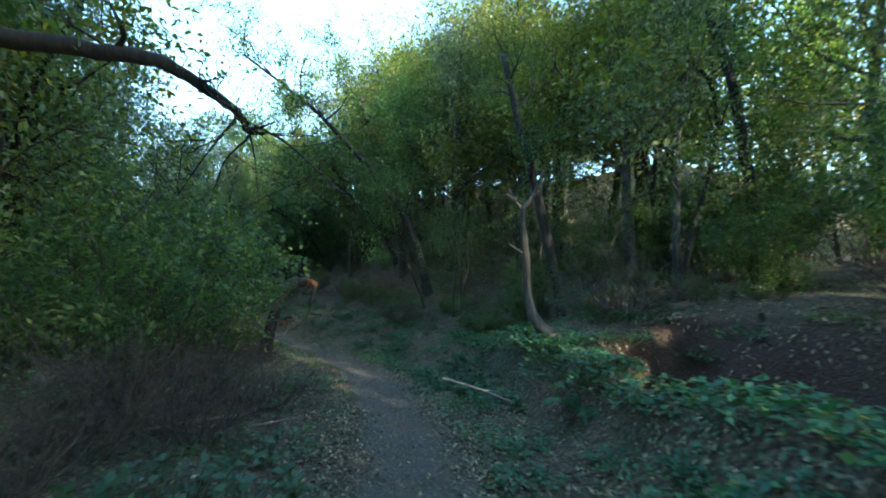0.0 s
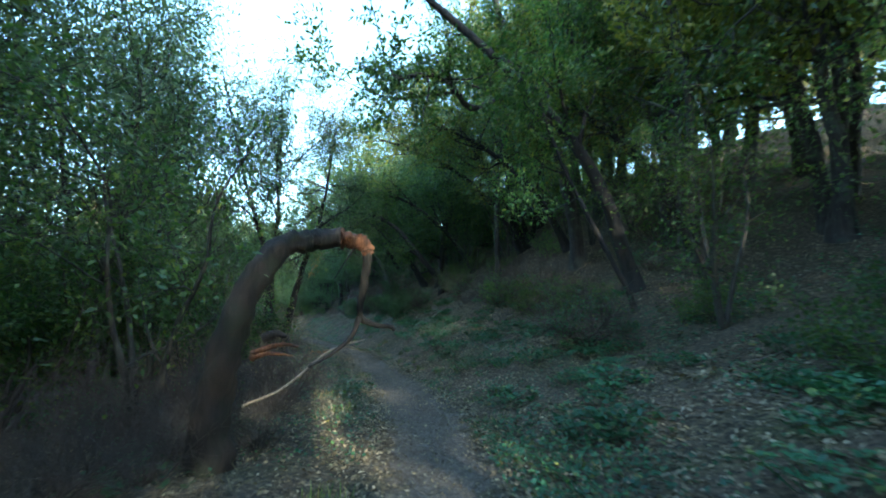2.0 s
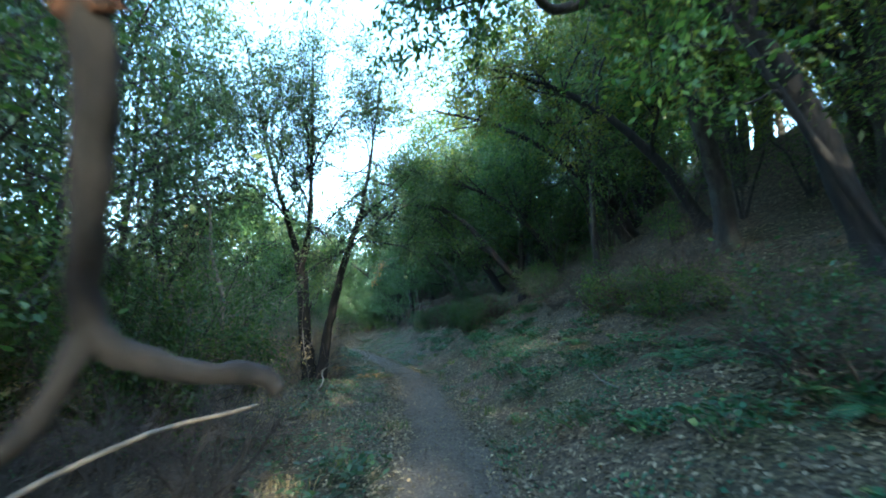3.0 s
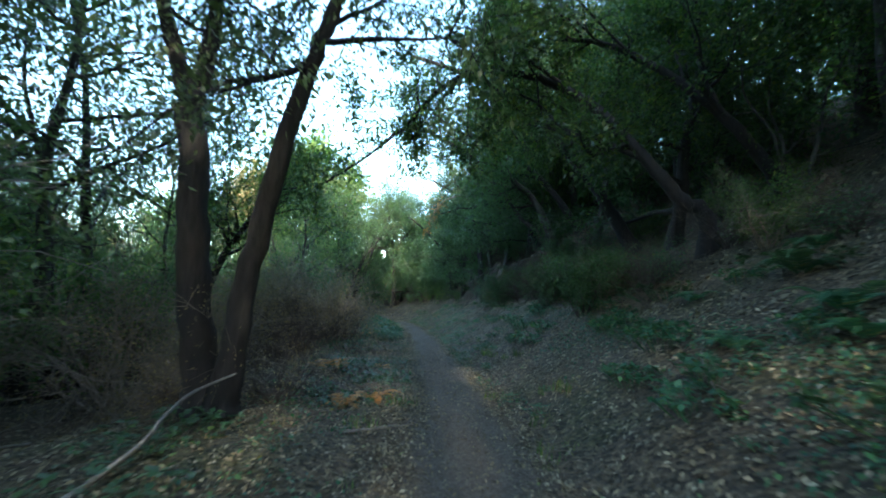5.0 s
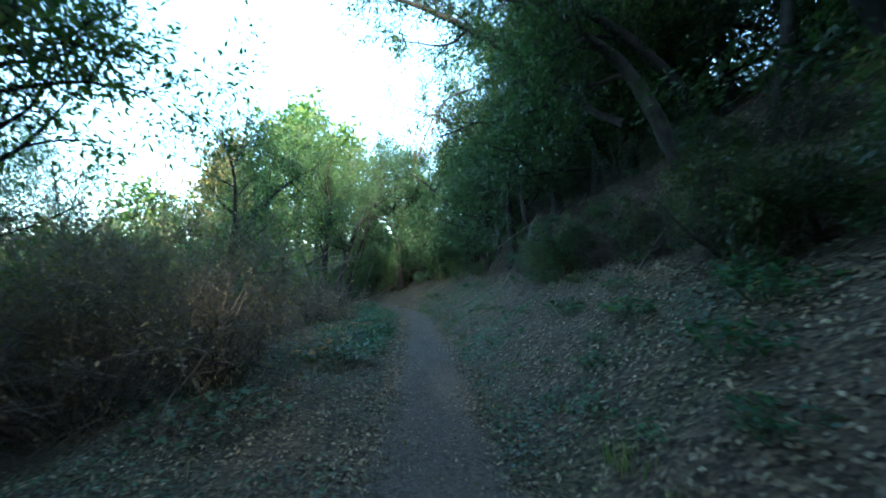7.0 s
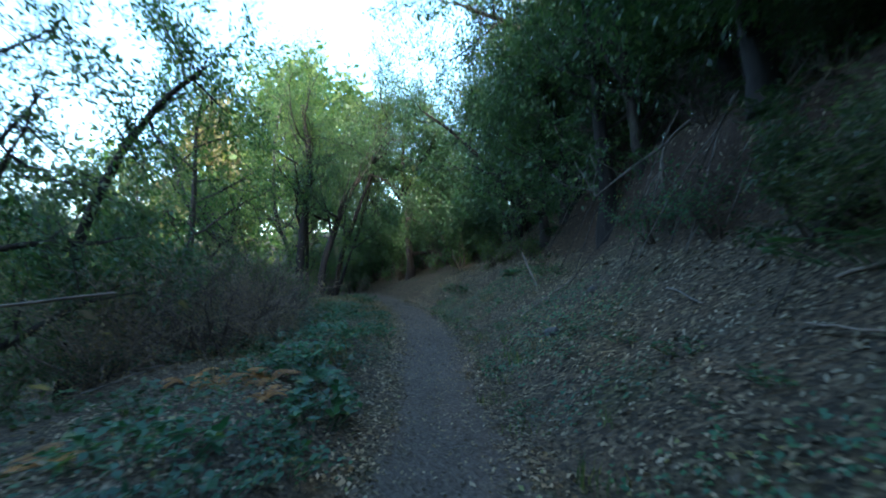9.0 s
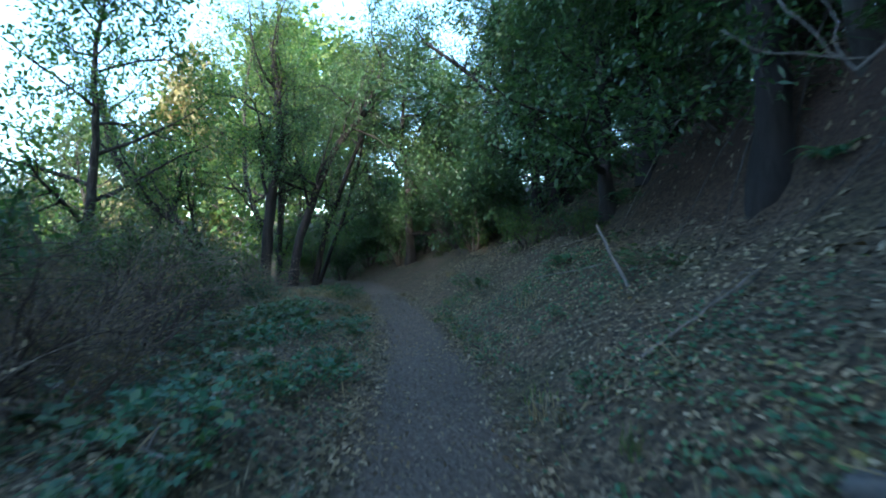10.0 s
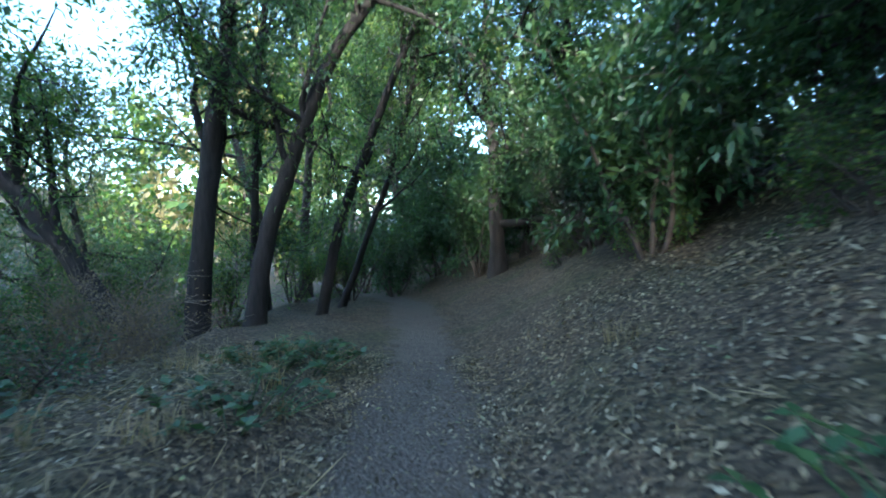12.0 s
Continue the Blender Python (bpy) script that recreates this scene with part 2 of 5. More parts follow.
def spray(points, radii, rng, twigs, twig_len, leaves, length, width, spread, droop, up=0.1):
    """Twigs along a branch and the leaves on them."""
    wood, at, dirs = [], [], []
    n = len(points)
    for _ in range(twigs):
        i = int(rng.integers(max(1, n // 4), n))
        way = unit(points[i] - points[i - 1]) + rng.normal(0, 0.8, 3) + np.array([0, 0, up])
        tp, tr = grow(points[i], way, twig_len * rng.uniform(0.5, 1.3), max(0.004, radii[i] * 0.4), rng, 2, 0.3, -0.02)
        wood.append(tube(tp, np.maximum(tr, 0.0025), 3))
        k = rng.integers(1, 3, leaves)
        u = rng.uniform(0, 1, (leaves, 1))
        at.append(tp[k - 1] * (1 - u) + tp[k] * u + rng.normal(0, spread, (leaves, 3)))
        dirs.append(np.repeat(unit(tp[-1] - tp[0])[None], leaves, 0))
    return wood, np.vstack(at), np.vstack(dirs)


def crown(lines, rng, twigs, twig_len, leaves, length, width, spread, droop=0.25, branch=None, flat=0.5, sides=4):
    """The twig wood and leaves of all limbs, joined: (wood, leaves)."""
    wood, at, dirs = [], [], []
    for pts, rad in lines:
        subs = [(pts, rad)]
        if branch:
            count, ln = branch
            for _ in range(count):
                i = int(rng.integers(len(pts) // 3, len(pts)))
                way = unit(pts[i] - pts[i - 1]) * 0.6 + rng.normal(0, 0.7, 3)
                s = grow(pts[i], way, ln * rng.uniform(0.6, 1.3), max(rad[i] * 0.6, 0.006), rng, 5, 0.2, 0.03)
                wood.append(tube(*s, sides))
                subs.append(s)
        for s in subs:
            w, a, d = spray(*s, rng, twigs, twig_len, leaves, length, width, spread, droop)
            wood += w[:: 1 if sides > 3 else 4]
            at.append(a)
            dirs.append(d)
    return joined(wood), leaf_cloud(np.vstack(at), np.vstack(dirs), length, width, rng, flat, droop)


# ---- the ground: one sheet, shaped along the trail ----
TRAIL = np.array([(0.1, -30.0, 0.6), (0.1, -9.0, 0.3), (0.05, -3.0, 0.1), (0.0, 0.0, 0.03), (-0.08, 1.43, -0.09), (-0.2, 2.89, -0.19), (-0.44, 4.34, -0.32), (-0.74, 5.71, -0.41), (-1.18, 7.01, -0.46),
                  (-2.25, 9.45, -0.58), (-3.75, 11.96, -0.69), (-4.62, 13.13, -0.73), (-5.41, 14.28, -0.75), (-6.17, 15.36, -0.79), (-6.98, 16.38, -0.84),
                  (-7.9, 17.4, -0.89), (-10.96, 20.73, -1.03), (-12.32, 22.16, -1.08), (-13.32, 23.19, -1.11), (-14.32, 24.17, -1.13), (-15.33, 25.16, -1.15),
                  (-16.4, 26.1, -1.17), (-17.5, 26.98, -1.18), (-21.0, 29.4, -1.25), (-24.5, 31.4, -1.35), (-28.5, 32.6, -1.5), (-36.0, 34.0, -1.7), (-70.0, 40.0, -1.7)])
SEG = TRAIL[1:, :2] - TRAIL[:-1, :2]
SEG_L = np.linalg.norm(SEG, axis=1)
ALONG = np.concatenate([[0], np.cumsum(SEG_L)])
ALONG -= ALONG[3]


def trail_frame(x, y):
    """Distance along the trail and to its right, and the trail's height there."""
    q = np.stack([np.asarray(x, float).ravel(), np.asarray(y, float).ravel()], 1)
    best = np.full(len(q), 1e18)
    s, d, z = np.zeros(len(q)), np.zeros(len(q)), np.zeros(len(q))
    for i in range(len(SEG)):
        r = q - TRAIL[i, :2]
        u = np.clip(r @ SEG[i] / SEG_L[i] ** 2, 0, 1)
        off = r - u[:, None] * SEG[i]
        dist = (off ** 2).sum(1)
        m = dist < best
        best[m] = dist[m]
        side = SEG[i, 1] * r[:, 0] - SEG[i, 0] * r[:, 1]
        s[m] = ALONG[i] + u[m] * SEG_L[i]
        d[m] = np.sqrt(dist[m]) * np.sign(side[m])
        z[m] = TRAIL[i, 2] * (1 - u[m]) + TRAIL[i + 1, 2] * u[m]
    return s, d, z


def trail_point(s, d):
    i = int(np.clip(np.searchsorted(ALONG, s) - 1, 0, len(SEG) - 1))
    u = (s - ALONG[i]) / SEG_L[i]
    p = TRAIL[i, :2] + SEG[i] * u
    t = SEG[i] / SEG_L[i]
    return p[0] + t[1] * d, p[1] - t[0] * d


def wave(x, y, k):
    return (np.sin(x * 1.7 * k + 1.3) * np.cos(y * 1.3 * k + 0.4) + 0.6 * np.sin(x * 3.1 * k + y * 2.3 * k) + 0.4 * np.cos(y * 4.7 * k - x * 2.9 * k)) / 2


def ground(x, y):
    x, y = np.asarray(x, float).ravel(), np.asarray(y, float).ravel()
    s, d, z = trail_frame(x, y)
    slope = np.interp(s, [-6, 2, 7, 10, 13, 17, 34, 45], [0.13, 0.13, 0.17, 0.26, 0.42, 0.6, 0.6, 0.4])
    foot = np.interp(s, [0, 3, 7, 12], [1.0, 0.9, 0.7, 0.5])
    r = np.maximum(d - foot, 0)
    up = slope * (np.minimum(r, 9) + 0.45 * np.clip(r - 9, 0, 16) + 0.08 * np.clip(r - 25, 0, 200)) * np.minimum(1, r / 0.5 + 0.4)
    step = np.interp(s, [0, 2.5, 5.5, 8], [0.2, 0.3, 0.45, 0.0]) * np.clip((d - 1.25) / 0.3, 0, 1)
    cut = np.interp(s, [22, 25, 31, 34], [0.0, 0.75, 0.75, 0.0]) * np.clip((d - 2.3) / 0.4, 0, 1)
    left = np.maximum(-d - 0.5, 0)
    berm = np.interp(s, [22, 25, 36, 40], [0.02, 0.16, 0.16, 0.05]) * np.clip(left / 0.5, 0, 1)
    fall = np.interp(s, [0, 12, 20, 24, 40], [0.03, 0.06, 0.1, 0.3, 0.3])
    down = fall * np.clip(left - np.interp(s, [12, 24], [0.5, 1.4]), 0, 8)
    far = 0.34 * np.clip(left - 16, 0, 45) + 0.04 * np.clip(left - 60, 0, 200)
    rough = wave(x, y, 1.0) * 0.035 * np.clip(np.abs(d) / 0.6, 0.15, 3) + wave(y, x, 0.23) * 0.25 * np.clip((np.abs(d) - 2) / 5, 0, 1) + wave(x, y, 5.0) * 0.008
    sw, dw = s + 0.3 * wave(x, y, 1.4), d + 0.28 * wave(y, x, 1.6)
    pit = (-0.85 + 0.22 * wave(x, y, 2.2)) * np.clip((sw - 1.8) / 0.9, 0, 1) * np.clip((4.7 - sw) / 0.3, 0, 1) * np.clip((dw - 1.75) / 0.5, 0, 1) * np.clip((3.9 - dw) / 0.9, 0, 1)
    dip = -0.03 * np.exp(-(d / 0.27) ** 2)
    return z + up + step + cut + pit + berm - down + far + rough + dip


def height(x, y):
    return float(ground(x, y)[0])


def spaced(lo, hi, step, far):
    out, k = list(np.arange(lo, hi, step)), step
    a, b = [], []
    while k < far:
        k *= 1.22
        a.append((a[-1] if a else lo) - k)
        b.append((b[-1] if b else out[-1]) + k)
    return np.array(a[::-1] + out + b)


def build_ground():
    xs, ys = spaced(-32, 8, 0.18, 90), spaced(-4, 38, 0.18, 90)
    gx, gy = np.meshgrid(xs, ys, indexing="ij")
    s, d, _ = trail_frame(gx, gy)
    v = np.stack([gx.ravel(), gy.ravel(), ground(gx, gy)], 1)
    n = len(ys)
    i, j = np.meshgrid(np.arange(len(xs) - 1), np.arange(n - 1), indexing="ij")
    a = i * n + j
    f = np.stack([a, a + n, a + n + 1, a + 1], -1).reshape(-1, 4)
    ob = new("ground", mesh_from("ground", v, f, SOIL, True))
    half = 0.31 + 0.05 * np.sin(s * 1.3) + 0.03 * np.sin(s * 3.7 + 1)
    me = ob.data
    at = me.attributes.new("trodden", "FLOAT", "POINT")
    at.data.foreach_set("value", np.clip(1 - (np.abs(d - 0.03) - half + 0.2) / 0.4, 0, 1).astype(np.float32))
    cut = np.interp(s, [22, 25, 31, 34], [0.0, 1, 1, 0.0]) * np.clip(1 - np.abs(d - 2.55) / 0.6, 0, 1)
    # Covers the hollow too, where the dark soil colour stands for shade.
    cut += np.interp(s, [1.2, 1.8, 4.8, 5.2], [0, 1, 1, 0]) * np.clip((d - 1.7) / 0.6, 0, 1) * np.clip((4.3 - d) / 0.8, 0, 1)
    at = me.attributes.new("bare", "FLOAT", "POINT")
    at.data.foreach_set("value", np.clip(cut, 0, 1).astype(np.float32))
    tagged(ob, "trodden earth trail along a leaf-strewn wooded bank", "ground", kind="structure")


build_ground()

# ---- trees ----


def stem_geo(points, r0, r1, rng, sides=9):
    p, r = smoothed(points, np.linspace(r0, r1, len(points)), 5)
    p = p + rng.normal(0, r0 * 0.06, p.shape)
    return p, r


def thing(name, label, category, at=(0, 0, 0), group=""):
    e = new(name)
    e.empty_display_size = 0.2
    e.matrix_basis = pose(*at)
    return tagged(e, label, category, group)


def key_tree(name, label, category, stems, leaf=None, bark=None, seed=1, limbs=5, limb_len=1.4, twigs=7, twig_len=0.5, leaves=26, length=0.07, width=0.028, spread=0.07, droop=0.3, low=0.45, branch=(3, 0.7), flat=0.5, bare_trunk=False, knobs=0.05):
    """A tree whose stems follow given lines; limbs and leaves grow from their upper part. A stem is (points, base radius, tip radius)."""
    rng = np.random.default_rng(seed)
    bark = bark or BARK
    base = stems[0][0][0]
    gz = min(height(base[0], base[1]) - 0.02, base[2])
    e = thing(name, label, category, (base[0], base[1], gz))
    o = np.array([base[0], base[1], gz])
    lines = []
    for k, (pts, r0, r1) in enumerate(stems):
        pts = np.array(pts) - o
        if k == 0 and pts[0, 2] > 0.05:
            pts = np.vstack([[pts[0, 0], pts[0, 1], -0.45], pts])
        p, r = stem_geo(pts, r0, r1, rng)
        if k == 0:
            r = r * (1 + 0.5 * np.exp(-np.maximum(p[:, 2], 0) / 0.18))
        part("trunk" if k == 0 else "stem", tube(p, r, 10 if knobs < 0.1 else 16, knobs, rng), bark, e, smooth=True)
        n = len(p)
        for _ in range(0 if k == 0 and len(stems) > 1 and bare_trunk else limbs):
            i = int(rng.integers(int(n * low), n))
            way = unit(p[min(i + 1, n - 1)] - p[i - 1]) * 0.5 + rng.normal(0, 0.7, 3) + np.array([0, 0, 0.25])
            ln = limb_len * rng.uniform(0.6, 1.3)
            lp, lr = grow(p[i], way, ln, r[i] * 0.5, rng, 7, 0.2, 0.06)
            part("limb", tube(lp, np.maximum(lr, 0.004), 6), bark, e, smooth=True)
            lines.append((lp, lr))
        if leaf and not (k == 0 and len(stems) > 1 and bare_trunk):
            lines.append((p[int(n * max(low, 0.5)):], r[int(n * max(low, 0.5)):]))
    if leaf and lines:
        wood, lv = crown(lines, rng, twigs, twig_len, leaves, length, width, spread, droop, branch, flat)
        tagged(part("branchwork", wood, bark, e), kind="stuff")
        part("crown", lv, leaf, e)
    return e


def wild_tree(name, label, category, seed, tall, wide, leaf, bark, bare=0.35, limbs=11, leaves=19, length=0.095, width=0.046, lean=(0, 0), r=0.12, branch=(4, 0.9), twigs=6, stems=1, spread=0.12, twig_len=0.55, sides=4):
    """A free-grown tree at the origin: trunk, spreading limbs, leafy crown."""
    rng = np.random.default_rng(seed)
    e = thing(name, label, category)
    lines = []
    for k in range(stems):
        a = rng.uniform(0, 6.28)
        out = np.array([math.cos(a), math.sin(a)]) * (0.25 * tall if stems > 1 else 0.06 * tall)
        hs = np.linspace(0, 1, 6)
        pts = np.stack([lean[0] * hs ** 1.5 * tall + out[0] * hs + rng.normal(0, 0.03 * tall, 6) * hs, lean[1] * hs ** 1.5 * tall + out[1] * hs + rng.normal(0, 0.03 * tall, 6) * hs, hs * tall * 0.9 - 0.1], 1)
        p, rr = stem_geo(pts, r, r * 0.15, rng)
        rr = rr * (1 + 0.5 * np.exp(-np.maximum(p[:, 2], 0) / 0.2))
        woods = [tube(p, rr, 8, 0.05, rng)]
        n = len(p)
        for i in range(limbs // stems):
            j = int(n * (bare + (1 - bare) * (i + 0.5) / (limbs // stems)))
            j = min(j, n - 1)
            b = i * 2.4 + rng.normal(0, 0.4)
            way = np.array([math.cos(b), math.sin(b), rng.uniform(0.1, 0.7)])
            lp, lr = grow(p[j], way, wide * (1.15 - 0.7 * i * stems / limbs) * rng.uniform(0.7, 1.2), rr[j] * 0.55, rng, 7, 0.16, 0.05)
            if sides > 3:
                part("limb", tube(lp, np.maximum(lr, 0.005), 5), bark, e, smooth=True)
            else:
                woods.append(tube(lp, np.maximum(lr, 0.005), 4))
            lines.append((lp, lr))
        part("trunk", joined(woods), bark, e, smooth=True)
        lines.append((p[int(n * 0.7):], rr[int(n * 0.7):]))
    wood, lv = crown(lines, rng, twigs, twig_len, leaves, length, width, spread, 0.3, branch, sides=sides)
    tagged(part("branchwork", wood, bark, e), kind="stuff")
    part("crown", lv, leaf, e)
    return e


def shrub(name, label, category, seed, tall, wide, leaf, bark, stems=9, leaves=22, length=0.062, width=0.03, twigs=8, branch=(3, 0.5), spread=0.06, twig_len=0.32):
    """A many-stemmed bush, leafy to near the ground; with leaf None a bare thicket."""
    rng = np.random.default_rng(seed)
    e = thing(name, label, category)
    lines = []
    for i in range(stems):
        a = i * 2.4 + rng.normal(0, 0.3)
        k = rng.uniform(0.15, 1)
        way = np.array([math.cos(a) * k * wide, math.sin(a) * k * wide, tall * rng.uniform(0.7, 1.1)])
        start = np.array([math.cos(a) * 0.08, math.sin(a) * 0.08, -0.05])
        p, r = grow(start, way, np.linalg.norm(way), 0.022, rng, 8, 0.14, 0.0)
        part("stem", tube(p, np.maximum(r, 0.004), 5), bark, e, smooth=True)
        lines.append((p, r))
    wood, lv = crown(lines, rng, twigs, twig_len, leaves, length, width, spread, 0.3, branch)
    tagged(part("branchwork", wood, bark, e), kind="stuff")
    if leaf:
        part("foliage", lv, leaf, e)
    return e


def fern(name, label, seed, fronds, length, leaf):
    rng = np.random.default_rng(seed)
    e = thing(name, label, "fern")
    for i in range(fronds):
        a = i * 2.4 + rng.normal(0, 0.25)
        ln = length * rng.uniform(0.7, 1.15)
        u = np.linspace(0, 1, 9)
        arch = rng.uniform(0.25, 0.5)
        mid = np.stack([np.cos(a) * ln * u * 0.85, np.sin(a) * ln * u * 0.85, ln * (1.1 * u - (1.1 + 0.25 - arch) * u * u)], 1)
        stalk = tube(mid, np.linspace(0.005, 0.001, 9), 3)
        side = np.array([-math.sin(a), math.cos(a), 0])
        n = 22
        k = np.linspace(0.12, 0.99, n)
        cs = np.stack([np.interp(k, u, mid[:, c]) for c in range(3)], 1)
        fw = unit(np.gradient(cs, axis=0))
        pieces = [stalk]
        for sg in (-1, 1):
            ll = (ln * 0.24 * np.sin(np.clip(k * 1.1, 0, 1) * math.pi) ** 0.7 * (1 - 0.35 * k) + 0.01)[:, None]
            tip = cs + (side * sg + fw * 0.45) * ll + np.array([0, 0, -0.12]) * ll
            w = fw * ln * 0.017
            v = np.stack([cs - w, cs + w, tip + w * 0.2, tip - w * 0.2], 1).reshape(-1, 3)
            pieces.append((v, np.arange(n * 4).reshape(-1, 4)))
        part("frond", joined(pieces), leaf, e)
    return e


def herb(name, label, category, seed, wide, tall, count, leaf, length, width):
    """A low leafy plant: short stalks, each with its leaves."""
    rng = np.random.default_rng(seed)
    e = thing(name, label, category)
    stalks, at, dirs = [], [], []
    for _ in range(count):
        a, k = rng.uniform(0, 6.28), math.sqrt(rng.uniform(0, 1)) * wide
        top = np.array([math.cos(a) * k, math.sin(a) * k, tall * rng.uniform(0.35, 1) * (1.1 - 0.5 * k / wide)])
        st = np.array([top[0] * 0.6, top[1] * 0.6, -0.02])
        stalks.append(tube(np.array([st, top]), [0.003, 0.002], 3))
        m = int(rng.integers(3, 6))
        b = rng.uniform(0, 6.28) + np.arange(m) * 6.28 / m
        dirs.append(np.stack([np.cos(b), np.sin(b), np.full(m, 0.15)], 1) * 2)
        at.append(np.repeat(top[None], m, 0))
    tagged(part("stalk_mass", joined(stalks), leaf, e), kind="stuff")
    part("foliage", leaf_cloud(np.vstack(at), np.vstack(dirs), length, width, rng, 1.2, 0.1), leaf, e)
    return e


def tuft(name, label, seed, wide, tall, count, leaf):
    rng = np.random.default_rng(seed)
    e = thing(name, label, "grass")
    pieces = []
    for _ in range(count):
        a, k = rng.uniform(0, 6.28), math.sqrt(rng.uniform(0, 1)) * wide
        b = rng.uniform(0, 6.28)
        out = np.array([math.cos(b), math.sin(b), 0]) * tall * rng.uniform(0.1, 0.6)
        p0 = np.array([math.cos(a) * k, math.sin(a) * k, -0.01])
        h = tall * rng.uniform(0.5, 1.2)
        p1, p2 = p0 + out * 0.3 + np.array([0, 0, h * 0.6]), p0 + out + np.array([0, 0, h])
        w = np.array([-math.sin(b), math.cos(b), 0]) * 0.004
        pieces.append((np.array([p0 - w, p0 + w, p1 + w * 0.8, p1 - w * 0.8, p2 + w * 0.15, p2 - w * 0.15]), np.array([[0, 1, 2, 3], [3, 2, 4, 5]])))
    tagged(part("blade_mass", joined(pieces), leaf, e), kind="stuff")
    return e


def stick(name, label, points, r0, r1, mat, seed, twigs=3, category="stick"):
    rng = np.random.default_rng(seed)
    o = np.array(points[0])
    e = thing(name, label, category, tuple(o))
    p, r = smoothed(np.array(points) - o, np.linspace(r0, r1, len(points)), 4)
    p = p + rng.normal(0, r0 * 0.15, p.shape)
    part("shaft", tube(p, r, 7, 0.08, rng), mat, e, smooth=True)
    for _ in range(twigs):
        i = int(rng.integers(2, len(p) - 1))
        way = unit(p[i] - p[i - 1]) + rng.normal(0, 0.6, 3)
        q = grow(p[i], way, np.linalg.norm(p[-1] - p[0]) * rng.uniform(0.15, 0.4), r[i] * 0.55, rng, 5, 0.2, 0)
        part("twig", tube(q[0], np.maximum(q[1], 0.002), 5), mat, e, smooth=True)
    return e

# ---- trees and wood that stand out along the walk ----
key_tree("overhanging_tree", "dark gnarled tree with a limb reaching over the trail", "tree",
         [([(-4.89, 3.43, 0.53), (-4.75, 3.33, 1.99), (-4.44, 3.28, 2.69), (-4.29, 3.22, 3.62)], 0.13, 0.05),
          ([(-4.44, 3.28, 2.69), (-3.51, 3.34, 2.62), (-2.80, 3.49, 2.59), (-2.32, 3.69, 2.59), (-2.05, 3.90, 2.47), (-1.85, 4.11, 2.33), (-1.77, 4.17, 2.19), (-1.65, 4.22, 2.18)], 0.085, 0.018),
          ([(-1.85, 4.11, 2.29), (-1.44, 4.12, 2.09), (-1.08, 3.94, 1.79), (-0.82, 3.86, 1.56)], 0.014, 0.004),
          ([(-1.86, 4.11, 2.28), (-2.09, 4.04, 1.90), (-2.25, 3.96, 1.56)], 0.012, 0.004)],
         OAK_LEAF, DARK_BARK, 11, bare_trunk=True, limbs=4, limb_len=0.6, twigs=3, leaves=9, low=0.1, branch=(1, 0.35), length=0.045, width=0.02)
key_tree("dead_snag", "bleached dead tree with a leaning base and forked top", "dead tree",
         [([(1.43, 4.99, 0.04), (1.26, 5.10, 0.25), (1.04, 5.22, 0.45), (0.96, 5.33, 0.75), (0.92, 5.28, 1.28), (0.88, 5.25, 1.68)], 0.085, 0.026),
          ([(0.88, 5.25, 1.66), (1.01, 5.26, 1.86), (1.13, 5.28, 2.14)], 0.026, 0.016),
          ([(0.88, 5.25, 1.68), (0.79, 5.23, 1.78), (0.70, 5.23, 1.85)], 0.022, 0.014)], None, GREY_WOOD, 12, limbs=2, limb_len=0.35, low=0.3)
key_tree("oak_tree", "tall straight oak with furrowed grey bark", "tree",
         [([(6.14, 14.46, 1.23), (6.06, 14.29, 3.33), (5.91, 14.04, 6.34), (5.65, 13.79, 9.19), (5.37, 13.54, 12.20)], 0.26, 0.12)], OAK_LEAF, BARK, 13, limbs=9, limb_len=2.6, twigs=8, leaves=34, length=0.12, width=0.055, spread=0.16, low=0.45, branch=(4, 1.2), twig_len=0.8)
key_tree("slender_tree", "slender dark tree curving up from the bank", "tree",
         [([(6.07, 8.96, 0.32), (5.87, 8.84, 2.02), (5.61, 8.73, 3.61), (5.27, 8.63, 5.09), (4.82, 8.55, 6.25), (4.21, 8.43, 7.94)], 0.13, 0.06),
          ([(5.64, 8.67, 0.18), (4.70, 8.46, 0.29), (4.28, 8.32, 0.93), (4.38, 8.25, 1.82), (4.62, 8.19, 2.72), (4.77, 8.13, 3.61), (4.65, 8.07, 4.40), (4.07, 8.03, 4.99)], 0.06, 0.03)],
         OAK_LEAF, DARK_BARK, 14, limbs=5, limb_len=1.6, twigs=6, leaves=22, low=0.55, length=0.09, width=0.04, branch=(3, 0.9))
key_tree("leaning_tree", "dark leaning tree on the low bank", "tree",
         [([(2.40, 9.15, -0.14), (2.18, 9.01, 0.77), (1.97, 8.87, 1.63), (1.77, 8.75, 2.40), (1.63, 8.67, 2.92), (1.36, 8.52, 3.78), (1.05, 8.52, 5.16)], 0.115, 0.06)],
         OAK_LEAF, DARK_BARK, 15, limbs=5, limb_len=1.1, twigs=6, leaves=20, low=0.6, branch=(3, 0.6))

